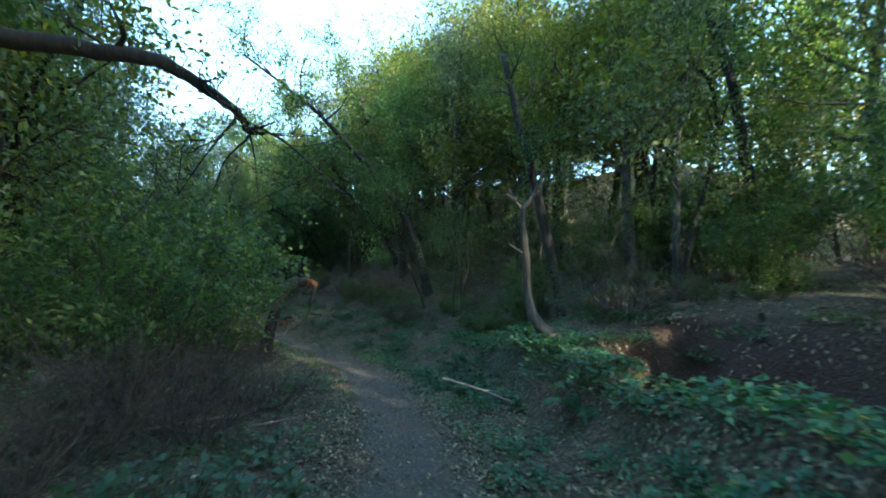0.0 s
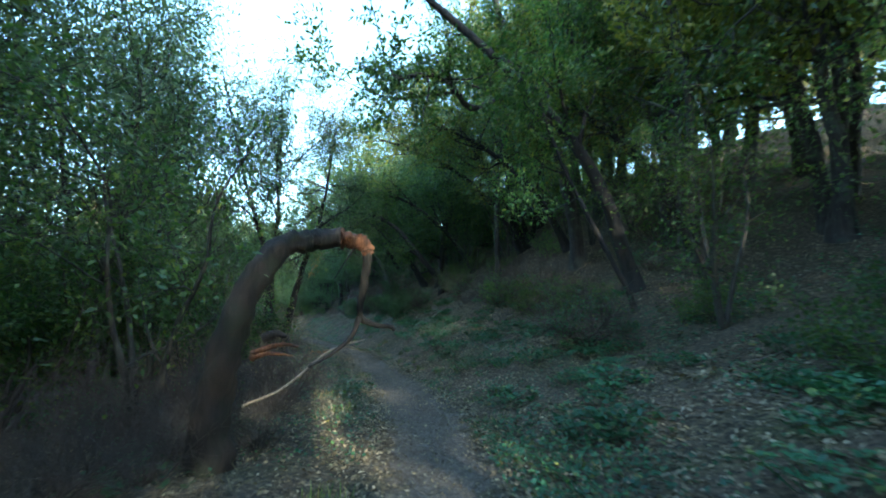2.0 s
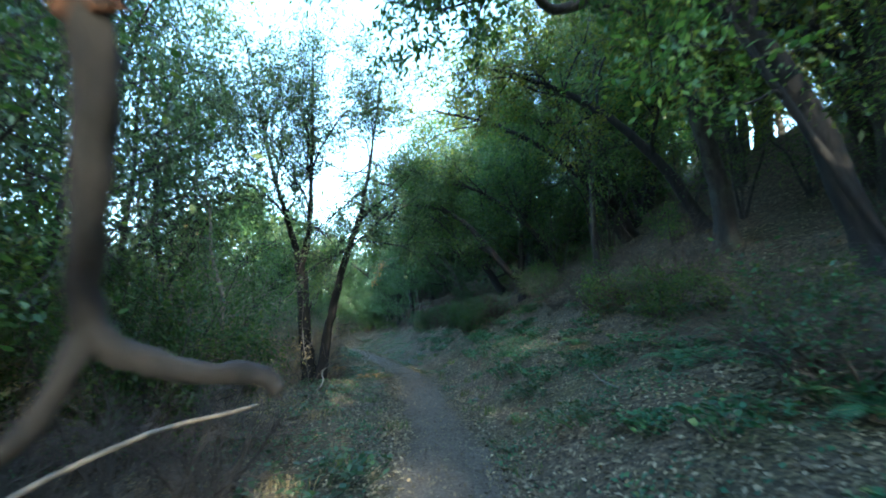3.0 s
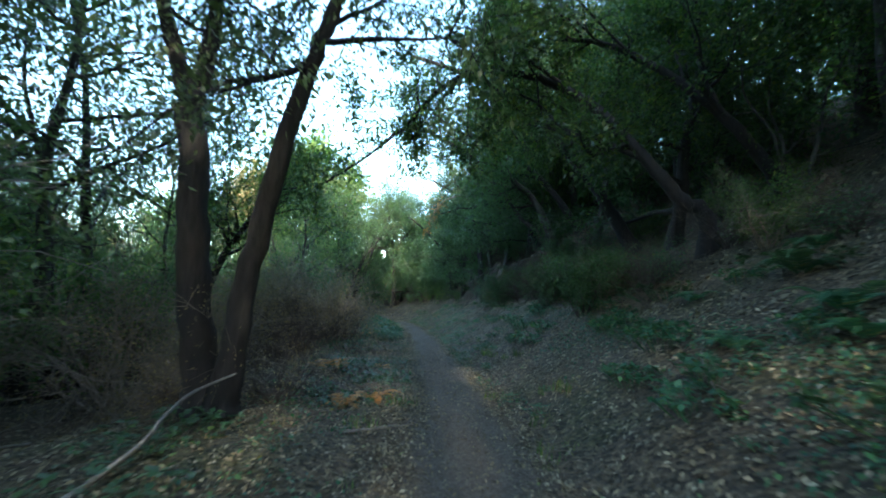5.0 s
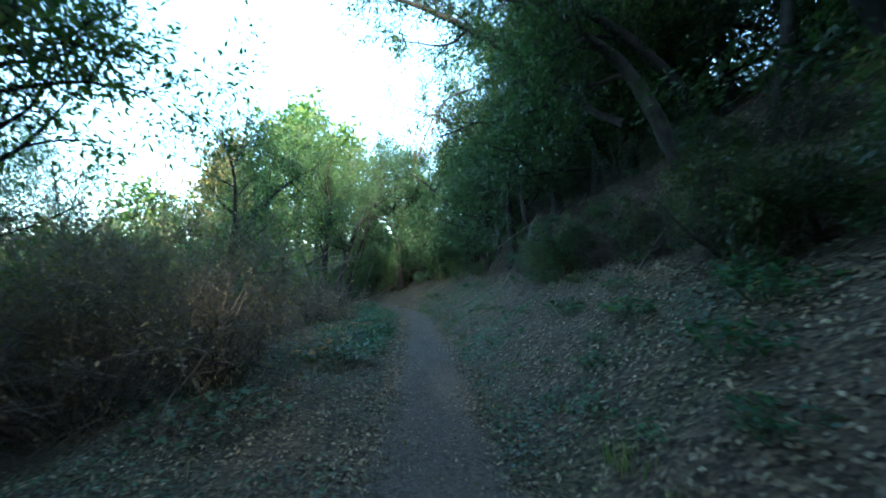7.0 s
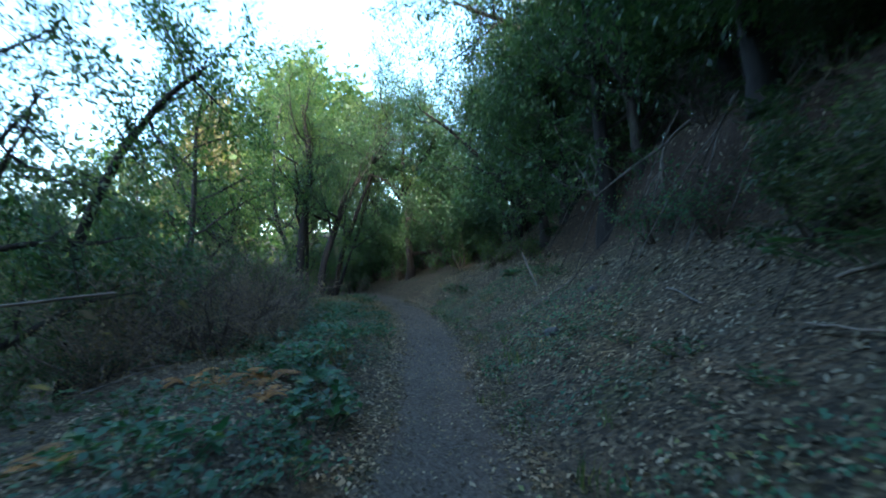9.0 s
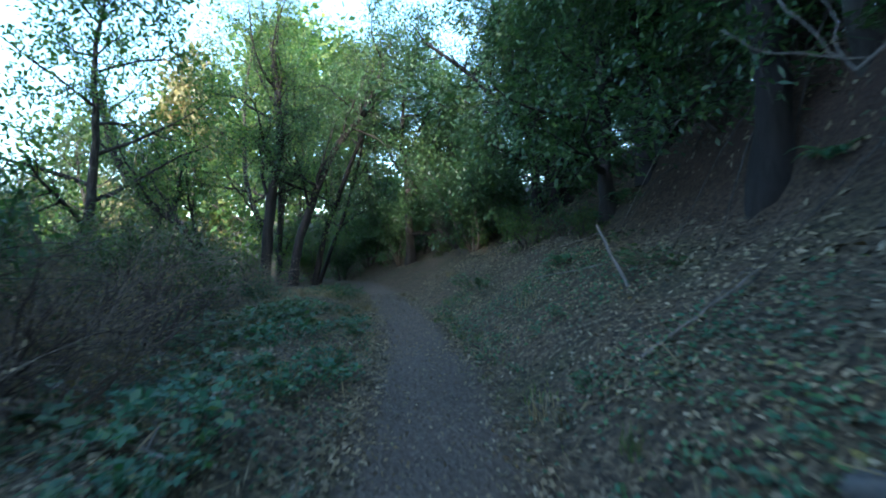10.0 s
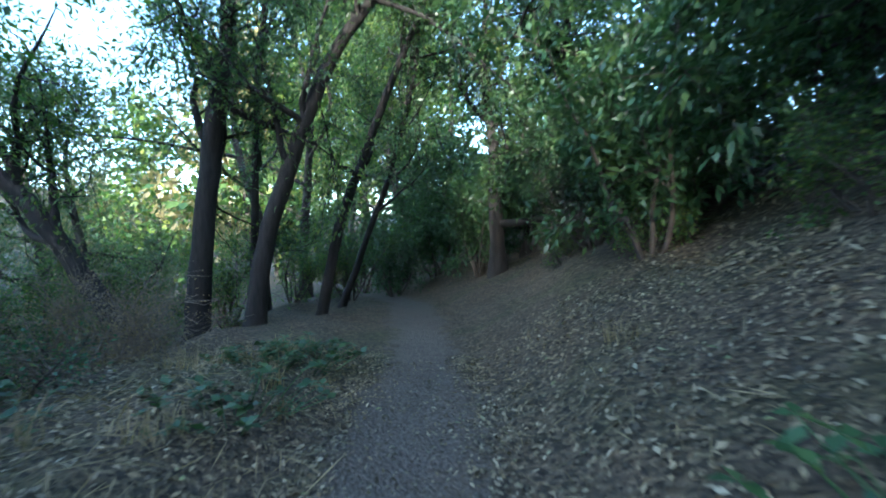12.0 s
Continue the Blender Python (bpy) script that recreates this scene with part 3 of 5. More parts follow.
# the snapped tree that arches beside the trail
e = key_tree("broken_tree", "snapped dark trunk arching over with torn orange wood", "dead tree",
             [([(-2.87, 7.81, -0.40), (-2.82, 7.81, -0.03), (-2.77, 7.85, 0.25), (-2.72, 7.96, 0.54), (-2.64, 8.12, 0.75), (-2.57, 8.30, 0.80), (-2.43, 8.45, 0.83)], 0.1, 0.062)], None, MOSSY_BARK, 16, limbs=0, knobs=0.12)
o = Vector(e.matrix_basis.translation)
rng = np.random.default_rng(17)
for nm, pts, r0, r1, mat, lb in (
        ("torn_end", [(-2.44, 8.44, 0.83), (-2.38, 8.52, 0.82), (-2.32, 8.58, 0.79), (-2.31, 8.61, 0.73)], 0.06, 0.035, RAW_WOOD, "torn orange splintered wood"),
        ("hanging_stem", [(-2.31, 8.59, 0.77), (-2.33, 8.62, 0.65), (-2.37, 8.64, 0.49), (-2.41, 8.67, 0.31), (-2.36, 8.76, 0.24), (-2.27, 8.85, 0.22), (-2.24, 8.87, 0.19)], 0.034, 0.013, DARK_BARK, ""),
        ("splinter", [(-2.41, 8.46, 0.80), (-2.36, 8.54, 0.77), (-2.32, 8.59, 0.74)], 0.016, 0.006, RAW_WOOD, "torn orange splintered wood"),
        ("hanging_twig", [(-2.37, 8.53, 0.77), (-2.43, 8.50, 0.67), (-2.50, 8.48, 0.56)], 0.008, 0.003, DARK_BARK, ""),
        ("hanging_twig", [(-2.41, 8.67, 0.31), (-2.45, 8.61, 0.16), (-2.54, 8.48, 0.05), (-2.61, 8.35, -0.01)], 0.02, 0.008, DARK_BARK, ""),
        ("split_wood", [(-2.68, 7.91, 0.12), (-2.61, 7.95, 0.15), (-2.52, 7.99, 0.17), (-2.46, 8.04, 0.15)], 0.02, 0.006, RAW_WOOD, "split reddish heartwood"),
        ("split_wood", [(-2.68, 7.90, 0.10), (-2.59, 7.95, 0.12), (-2.48, 8.02, 0.10)], 0.018, 0.004, RAW_WOOD, "split reddish heartwood"),
        ("split_wood", [(-2.63, 7.94, 0.20), (-2.57, 7.98, 0.23), (-2.52, 8.01, 0.21)], 0.03, 0.012, MOSSY_BARK, "")):
    p, r = smoothed(np.array(pts) - np.array(o), np.linspace(r0, r1, len(pts)), 6)
    part(nm, tube(p, r, 9, 0.26 if mat is RAW_WOOD else 0.12, rng), mat, e, lb, True)

key_tree("oak_tree", "thick upright oak on the bank above the trail", "tree",
         [([(0.41, 15.47, 0.39), (0.38, 15.31, 1.39), (0.39, 15.14, 2.64), (0.40, 14.96, 3.89), (0.47, 14.81, 5.22), (0.47, 14.52, 7.22)], 0.22, 0.11)], OAK_LEAF, BARK, 18, limbs=8, limb_len=2.2, twigs=8, leaves=30, length=0.1, width=0.045, spread=0.14, low=0.5, branch=(4, 1.0), twig_len=0.7)
key_tree("leaning_oak", "leaning oak with a crooked limb over the bank", "tree",
         [([(-1.35, 15.60, 1.63), (-1.43, 15.46, 2.39), (-1.59, 15.26, 3.26), (-1.94, 14.97, 4.13), (-2.28, 14.67, 5.19), (-2.67, 14.29, 6.64)], 0.15, 0.06),
          ([(-1.87, 14.93, 3.89), (-2.07, 14.21, 4.43), (-2.43, 13.68, 3.92), (-2.85, 13.30, 3.71), (-3.03, 13.07, 3.93), (-3.33, 12.80, 4.15), (-3.87, 12.46, 4.04)], 0.09, 0.03)], OAK_LEAF, BARK, 19, limbs=6, limb_len=1.9, twigs=7, leaves=26, length=0.1, width=0.045, low=0.45, branch=(4, 0.9))
key_tree("sapling", "thin dark sapling leaning on the slope", "tree",
         [([(-0.47, 12.32, 0.26), (-0.73, 12.22, 0.92), (-1.06, 12.07, 1.68), (-1.30, 11.99, 2.29), (-1.55, 11.97, 3.18)], 0.04, 0.02)], OAK_LEAF, DARK_BARK, 20, limbs=4, limb_len=0.9, twigs=5, leaves=20, low=0.6)
key_tree("leaning_oak", "grey oak leaning across the wooded slope", "tree",
         [([(0.43, 15.85, 1.65), (0.04, 15.52, 2.73), (-0.41, 15.19, 3.60), (-0.81, 14.87, 4.56), (-1.39, 14.43, 5.83)], 0.13, 0.06)], OAK_LEAF, BARK, 21, limbs=5, limb_len=1.7, twigs=6, leaves=26, length=0.1, width=0.045, low=0.5)

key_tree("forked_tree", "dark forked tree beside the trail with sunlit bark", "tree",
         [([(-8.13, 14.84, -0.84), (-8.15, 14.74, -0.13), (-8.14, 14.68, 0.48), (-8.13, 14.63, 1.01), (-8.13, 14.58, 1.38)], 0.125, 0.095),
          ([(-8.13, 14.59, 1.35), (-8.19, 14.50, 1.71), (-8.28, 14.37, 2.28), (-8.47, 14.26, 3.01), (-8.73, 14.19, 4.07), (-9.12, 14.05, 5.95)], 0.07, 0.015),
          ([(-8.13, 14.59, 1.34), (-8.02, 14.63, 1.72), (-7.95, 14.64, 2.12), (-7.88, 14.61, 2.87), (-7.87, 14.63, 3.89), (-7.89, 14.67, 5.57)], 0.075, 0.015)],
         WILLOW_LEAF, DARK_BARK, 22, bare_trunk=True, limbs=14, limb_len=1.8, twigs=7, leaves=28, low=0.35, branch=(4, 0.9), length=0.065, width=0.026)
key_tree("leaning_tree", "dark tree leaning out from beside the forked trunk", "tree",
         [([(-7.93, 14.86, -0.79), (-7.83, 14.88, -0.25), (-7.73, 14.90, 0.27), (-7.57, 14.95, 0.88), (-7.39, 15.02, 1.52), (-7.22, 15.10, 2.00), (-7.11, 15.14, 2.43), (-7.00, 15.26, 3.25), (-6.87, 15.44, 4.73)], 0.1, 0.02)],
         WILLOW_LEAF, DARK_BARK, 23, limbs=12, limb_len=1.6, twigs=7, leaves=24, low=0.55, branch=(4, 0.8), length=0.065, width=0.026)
key_tree("arching_oak", "oak arching low across the trail from the bank", "tree",
         [([(-5.61, 19.37, 1.06), (-5.83, 19.24, 1.24), (-6.17, 19.11, 1.73), (-6.72, 18.98, 2.45), (-7.22, 18.92, 2.88), (-7.72, 18.75, 3.13), (-8.48, 18.52, 3.27), (-9.07, 18.35, 2.96), (-9.39, 18.26, 2.63), (-9.99, 17.98, 2.14), (-10.57, 17.70, 1.74)], 0.1, 0.012),
          ([(-6.19, 19.09, 1.75), (-6.63, 18.97, 2.01), (-7.16, 18.91, 2.28), (-7.64, 18.85, 2.78), (-8.28, 18.70, 3.09)], 0.04, 0.012)],
         OAK_LEAF, DARK_BARK, 24, limbs=13, limb_len=1.3, twigs=7, leaves=28, low=0.3, branch=(3, 0.6), length=0.075, width=0.034)
key_tree("oak_tree", "crooked oak rising from the steep bank", "tree",
         [([(-2.96, 19.26, 1.79), (-3.22, 18.96, 2.48), (-3.49, 18.66, 3.32), (-3.92, 18.22, 4.08), (-4.24, 17.87, 4.92)], 0.13, 0.06),
          ([(-3.43, 18.71, 3.18), (-3.20, 18.85, 3.52), (-2.83, 19.33, 4.05), (-2.61, 19.65, 4.87)], 0.05, 0.03)], OAK_LEAF, DARK_BARK, 25, limbs=6, limb_len=1.6, twigs=7, leaves=26, low=0.5, length=0.09, width=0.04)
key_tree("bare_tree", "half-bare shrubby tree with pale dry twigs", "tree",
         [([(-7.83, 12.75, -0.71), (-7.76, 12.71, 0.07), (-7.70, 12.69, 0.67), (-7.86, 12.62, 1.25), (-7.92, 12.60, 2.01)], 0.05, 0.02)], WILLOW_LEAF, TWIG, 26, limbs=8, limb_len=0.9, twigs=6, leaves=12, low=0.2, length=0.05, width=0.02)
bay = key_tree("bay_tree", "pale-limbed bay tree over the steep bank", "tree",
         [([(-8.97, 22.93, 0.82), (-9.18, 22.86, 1.27), (-9.39, 22.79, 1.80), (-9.64, 22.68, 2.29), (-10.01, 22.48, 2.69), (-10.56, 22.35, 3.58)], 0.11, 0.04),
          ([(-9.66, 22.83, 1.59), (-10.07, 22.99, 1.87), (-10.47, 23.16, 2.30), (-10.75, 23.16, 2.60), (-10.94, 23.00, 2.65), (-11.14, 22.83, 2.48)], 0.05, 0.018)], BAY_LEAF, BARK, 27, limbs=7, limb_len=1.3, twigs=7, leaves=28, low=0.3, length=0.085, width=0.026)
spray_rng = np.random.default_rng(95)
hang = np.array([(-11.64, 22.67, 2.53), (-11.93, 22.42, 2.40), (-12.11, 22.28, 2.11), (-12.21, 22.08, 1.68)]) - np.array(bay.matrix_basis.translation)
hp, hr = smoothed(hang, [0.02, 0.016, 0.012, 0.006], 5)
bough = part("dead_bough", tube(hp, hr, 6), TWIG, bay, "dead bough with withered orange leaves", True)
wood, at, dirs = spray(hp, hr, spray_rng, 40, 0.28, 9, 0.06, 0.014, 0.03, 0.4, -0.4)
tagged(part("withered_foliage", leaf_cloud(at, dirs + np.array([0, 0, -0.8]), 0.07, 0.016, spray_rng), RUST_LEAF, bay, "withered orange leaves"), kind="stuff")
key_tree("bay_tree", "dark bay trunk rooted on the overhanging bank", "tree",
         [([(-13.87, 27.05, 0.62), (-13.92, 27.05, 1.22), (-13.96, 27.06, 1.88), (-14.10, 27.15, 3.05)], 0.12, 0.06)], BAY_LEAF, DARK_BARK, 28, limbs=6, limb_len=1.5, twigs=7, leaves=30, low=0.35, length=0.085, width=0.028)
key_tree("bay_tree", "slim bay trunk rooted on the overhanging bank", "tree",
         [([(-13.34, 26.99, 0.63), (-13.43, 26.95, 1.13), (-13.50, 26.92, 1.69), (-13.63, 27.02, 2.66)], 0.085, 0.045)], BAY_LEAF, BARK, 29, limbs=6, limb_len=1.4, twigs=7, leaves=30, low=0.4, length=0.085, width=0.028)
key_tree("dead_branch", "bleached dead branch hanging off the bank", "branch",
         [([(-12.25, 26.63, -0.35), (-12.39, 26.61, 0.10), (-12.54, 26.57, 0.63), (-12.53, 26.68, 1.14), (-12.34, 26.97, 1.52), (-11.93, 27.59, 1.90), (-11.52, 28.09, 2.09)], 0.03, 0.022),
          ([(-12.52, 27.21, 1.51), (-12.88, 26.50, 1.04), (-12.94, 26.20, 0.65), (-12.87, 26.16, 0.25), (-12.73, 26.16, 0.02)], 0.02, 0.01),
          ([(-12.81, 26.15, 0.12), (-12.61, 26.26, 0.14), (-12.41, 26.46, 0.07)], 0.012, 0.006),
          ([(-12.90, 26.35, 0.93), (-13.19, 25.97, 0.63), (-13.40, 25.66, 0.37)], 0.014, 0.006)], None, PALE_WOOD, 30, limbs=4, limb_len=0.7, low=0.3)

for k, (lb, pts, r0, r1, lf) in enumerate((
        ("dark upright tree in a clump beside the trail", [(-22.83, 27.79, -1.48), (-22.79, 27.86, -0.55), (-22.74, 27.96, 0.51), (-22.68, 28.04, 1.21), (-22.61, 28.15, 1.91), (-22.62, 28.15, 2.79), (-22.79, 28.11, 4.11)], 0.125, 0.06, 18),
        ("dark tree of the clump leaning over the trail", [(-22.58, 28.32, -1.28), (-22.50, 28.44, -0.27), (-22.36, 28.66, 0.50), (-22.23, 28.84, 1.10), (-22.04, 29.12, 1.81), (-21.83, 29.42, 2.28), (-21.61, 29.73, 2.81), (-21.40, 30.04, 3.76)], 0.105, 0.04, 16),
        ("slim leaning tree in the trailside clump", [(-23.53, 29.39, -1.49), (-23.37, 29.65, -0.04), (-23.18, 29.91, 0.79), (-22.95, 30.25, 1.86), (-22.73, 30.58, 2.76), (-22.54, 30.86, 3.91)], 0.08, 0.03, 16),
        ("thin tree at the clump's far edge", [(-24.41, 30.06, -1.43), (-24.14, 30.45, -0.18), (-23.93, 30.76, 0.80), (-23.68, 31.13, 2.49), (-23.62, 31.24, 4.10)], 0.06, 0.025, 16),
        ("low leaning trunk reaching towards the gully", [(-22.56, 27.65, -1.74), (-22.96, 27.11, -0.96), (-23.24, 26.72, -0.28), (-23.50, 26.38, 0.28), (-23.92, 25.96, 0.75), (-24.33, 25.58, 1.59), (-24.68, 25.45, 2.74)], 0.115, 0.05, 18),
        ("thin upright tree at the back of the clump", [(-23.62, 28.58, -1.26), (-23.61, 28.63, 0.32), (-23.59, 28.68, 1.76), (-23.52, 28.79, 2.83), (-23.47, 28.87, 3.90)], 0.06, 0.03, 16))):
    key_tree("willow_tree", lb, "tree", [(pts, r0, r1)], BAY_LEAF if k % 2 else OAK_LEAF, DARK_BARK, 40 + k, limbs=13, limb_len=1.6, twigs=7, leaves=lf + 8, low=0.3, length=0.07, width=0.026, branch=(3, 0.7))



def along(*rows):
    """Places from the distance along the trail, to its right, and above the ground."""
    out = []
    for sd, dd, h in rows:
        x, y = trail_point(sd, dd)
        out.append((x, y, height(*trail_point(rows[0][0], rows[0][1])) + h))
    return out


key_tree("bay_tree", "bay tree leaning from the bank over the trail", "tree", [(along((27.0, 3.3, 0), (27.1, 2.7, 1.2), (27.3, 1.7, 2.3), (27.6, 0.5, 3.2), (28.0, -0.8, 3.9)), 0.12, 0.03)], BAY_LEAF, DARK_BARK, 31, limbs=14, limb_len=1.8, twigs=7, leaves=24, low=0.3, length=0.085, width=0.034, branch=(3, 0.9))
key_tree("oak_tree", "oak leaning from the bank over the trail", "tree", [(along((22.4, 3.6, 0), (22.5, 2.8, 1.3), (22.7, 1.7, 2.6), (23.0, 0.5, 3.4), (23.4, -0.5, 3.9)), 0.12, 0.03)], OAK_LEAF, DARK_BARK, 32, limbs=13, limb_len=1.6, twigs=7, leaves=22, low=0.35, length=0.075, width=0.034, branch=(3, 0.8))
key_tree("bay_tree", "dark bay leaning out over the steep bank", "tree", [(along((32.6, 5.0, 0), (32.7, 4.2, 0.9), (32.9, 3.1, 1.7), (33.2, 2.0, 2.4), (33.6, 1.1, 2.9)), 0.11, 0.03)], BAY_LEAF, DARK_BARK, 33, limbs=13, limb_len=1.6, twigs=7, leaves=24, low=0.3, length=0.085, width=0.034, branch=(3, 0.9))
key_tree("oak_tree", "leafy oak whose boughs hang beside the trail", "tree", [(along((23.0, -4.3, 0), (22.9, -4.1, 1.2), (22.8, -3.7, 2.2), (22.7, -3.2, 2.9), (22.6, -2.7, 3.4)), 0.09, 0.03)], OAK_LEAF, DARK_BARK, 34, limbs=16, limb_len=1.7, twigs=7, leaves=26, low=0.4, length=0.075, width=0.032, branch=(3, 0.7))
stick("bare_root", "pale bare root hanging down the earth hollow", [(3.37, 5.03, 0.59), (3.45, 4.96, 0.22), (3.47, 4.84, -0.22), (3.53, 4.71, -0.62), (3.40, 4.64, -0.96)], 0.03, 0.04, GREY_WOOD, 51, 1, "root")
stick("dead_stick", "long pale dead stick propped on the bank", [(-14.96, 26.69, -0.16), (-14.82, 26.63, -0.39), (-14.70, 26.59, -0.57), (-14.62, 26.53, -0.72), (-14.50, 26.47, -0.92)], 0.013, 0.016, PALE_WOOD, 50, 1)

# ---- free-grown woods: prototypes, then copies ----
rng = random.Random(5)


GLADES = [(-7.4, 13.4, 1.7, ("dry_shrub", "thicket")), (-2.75, 6.4, 1.7, ("shrub",)), (-2.0, 15.5, 4.6, ("shrub",)), (-4.6, 19.2, 1.6, ("shrub",)), (0.4, 12.0, 1.6, ("shrub",)), (-18.6, 23.0, 1.9, ("willow_tree", "oak_tree", "bare_tree")),
          (-23.1, 26.3, 1.6, ("willow_tree", "oak_tree")), (-35.7, 28.9, 4.0, ("far_tree",)), (-1.6, 2.0, 1.4, ("shrub",))]  # open spots that tall growth leaves free


def scatter(proto, places, sink=0.03, scales=(0.8, 1.25), clear=0.0, room=0.0, keep=(), first=True):
    """Sets proto on the first place and copies on the others; a place is (x, y) or (x, y, scale). Keeps clear * scale + room from the trail, and out of the open stretches in keep: (from, to, side, distance)."""
    kind = proto.name.split(".")[0]
    for x, y, *given in places:
        sc = given[0] if given else rng.uniform(*scales)
        s, d, _ = (float(v[0]) for v in trail_frame(x, y))
        need = clear * sc + room
        for k0, k1, side, far in keep:
            if k0 < s < k1 and d * side > 0:
                need = max(need, far)
        if abs(d) < need and -3 < s < 40:
            x, y = trail_point(s, math.copysign(need * rng.uniform(1.0, 1.15), d))
        if any(kind in kinds and math.hypot(x - cx, y - cy) < r for cx, cy, r, kinds in GLADES):
            continue
        m = pose(x, y, height(x, y) - sink, rng.uniform(-4, 4), rng.uniform(-4, 4), rng.uniform(0, 360)) @ Matrix.Diagonal((sc, sc, sc * rng.uniform(0.9, 1.12), 1))
        if first:
            proto.matrix_basis = m
            first = False
        else:
            copy_thing(proto, m)


def spots(n, s0, s1, d0, d1):
    out = []
    for k in range(n):
        s = s0 + (s1 - s0) * (k + rng.random()) / n
        out.append(trail_point(s, rng.uniform(d0, d1)))
    return out


def sized(points, *scales):
    return [(p[0], p[1], sc) for p, sc in zip(points, scales)]


OAKS = [wild_tree("oak_tree", "oak with spreading green crown in the wood", "tree", 60, 6.5, 2.4, OAK_LEAF, BARK),
        wild_tree("oak_tree", "slim many-stemmed oak with sunlight in its yellow-green colour", "tree", 61, 5.5, 1.9, SUN_GOLD_LEAF, DARK_BARK, stems=3, limbs=12, r=0.09),
        wild_tree("bay_tree", "dense dark green bay tree on the slope", "tree", 62, 5.5, 2.0, BAY_LEAF, DARK_BARK, bare=0.15, length=0.1, width=0.04, limbs=13, leaves=32),
        wild_tree("golden_tree", "tree whose yellow-green leaf colour carries the sunlight", "tree", 63, 7.0, 2.4, SUN_GOLD_LEAF, BARK, length=0.11, width=0.055, bare=0.3),
        wild_tree("willow_tree", "grey-green willow of the gully", "tree", 64, 6.0, 2.0, WILLOW_LEAF, BARK, bare=0.12, length=0.11, width=0.036, limbs=13),
        wild_tree("bare_tree", "thin half-bare tree in the wood", "tree", 65, 5.0, 1.5, WILLOW_LEAF, BARK, leaves=11, r=0.06, length=0.09, width=0.035)]
OPEN = [(7, 23, 1, 3.3), (24, 36, 1, 3.2), (15, 25, -1, 4.6), (25, 36, -1, 3.6)]
WIDE = [(-3, 23, 1, 5.5), (23, 36, 1, 4.2), (-3, 12, -1, 4.4), (12, 16, -1, 5.5), (16, 28, -1, 8.0), (28, 40, -1, 3.6)]
SHRUBS = [shrub("shrub", "dense dark green leafy shrub, four copies unseen as sun blocks", "shrub", 70, 1.7, 0.9, OAK_LEAF, SHADE_TWIG),
          shrub("shrub", "glossy bay shrub on the slope", "shrub", 71, 1.5, 1.0, BAY_LEAF, SHADE_TWIG, length=0.095, width=0.034),
          shrub("thicket", "tangle of bare grey-brown twigs", "dead shrub", 72, 0.9, 1.0, None, SHADE_TWIG, stems=12, leaves=1, twigs=11, twig_len=0.4),
          shrub("coyote_brush", "small-leaved grey-green coyote bush", "shrub", 73, 1.2, 0.9, WILLOW_LEAF, TWIG, length=0.055, width=0.026, leaves=18)]

DRY_SHRUB = shrub("dry_shrub", "withered brown bush with dry seed heads", "dead shrub", 74, 0.95, 1.0, DRY_GRASS, TWIG, stems=13, leaves=7, twigs=11, twig_len=0.4, length=0.035, width=0.014)
scatter(DRY_SHRUB, sized([(-12.64, 18.79, -0.70), (-12.34, 18.26, -0.73), (-12.02, 19.07, -0.73), (-14.51, 18.76, -0.64), (-14.01, 19.46, -0.64)], 1.25, 1.1, 0.75, 1.3, 1.2) + sized([(-8.08, 12.53, -0.46), (-10.09, 12.76, -0.48)], 0.75, 0.8) + sized([(-17.74, 23.12, -1.10), (-18.68, 23.90, -0.96), (-16.18, 23.47, -0.88)], 0.7, 0.8, 0.5) + sized([(-21.43, 26.83, -1.26), (-22.33, 27.30, -1.31)], 0.5, 0.5) + spots(8, 12, 30, -4, -2), scales=(0.6, 1.0), clear=1.55, room=0.4)
# woods on the bank
scatter(OAKS[0], spots(6, -4, 42, 6.5, 13) + sized([(-5.45, 14.98, 1.65), (5.16, 19.93, 2.61)], 1.1, 1.2), clear=1.0, room=0.6, keep=WIDE)
scatter(OAKS[1], spots(7, 6, 40, 5.0, 10) + spots(3, 1, 9, -6, -4.4), clear=1.6, room=0.4, keep=WIDE)
scatter(OAKS[2], spots(8, 18, 46, 3.6, 8) + sized([(-15.19, 28.45, 1.00), (-14.18, 30.09, 1.54), (-13.08, 30.43, 1.76), (-12.70, 32.89, 2.77)], 0.8, 0.9, 0.8, 1.0) + sized([(-12.52, 25.05, 0.30), (-16.09, 27.96, -0.52), (-10.93, 25.06, 1.01), (-8.86, 24.84, 1.49), (-8.09, 24.85, 1.52), (-9.81, 26.62, 2.34)], 0.95, 1.1, 0.8, 0.75, 0.7, 0.9) + sized([(-18.59, 29.31, -0.51), (-23.27, 32.46, -0.98), (-15.95, 28.35, -0.14)], 0.9, 1.2, 0.8) + sized([(-20.30, 32.37, -0.63), (-23.75, 33.56, -0.97), (-23.31, 34.19, -0.34)], 0.62, 0.8, 0.9), clear=2.1, room=0.5)
scatter(OAKS[3], spots(5, 6, 19, 5, 9) + sized([(-0.63, 11.98, 1.56), (-2.74, 13.98, 1.64), (1.18, 12.97, 1.80)], 0.85, 0.9, 0.9), clear=2.4, room=0.5, keep=WIDE)
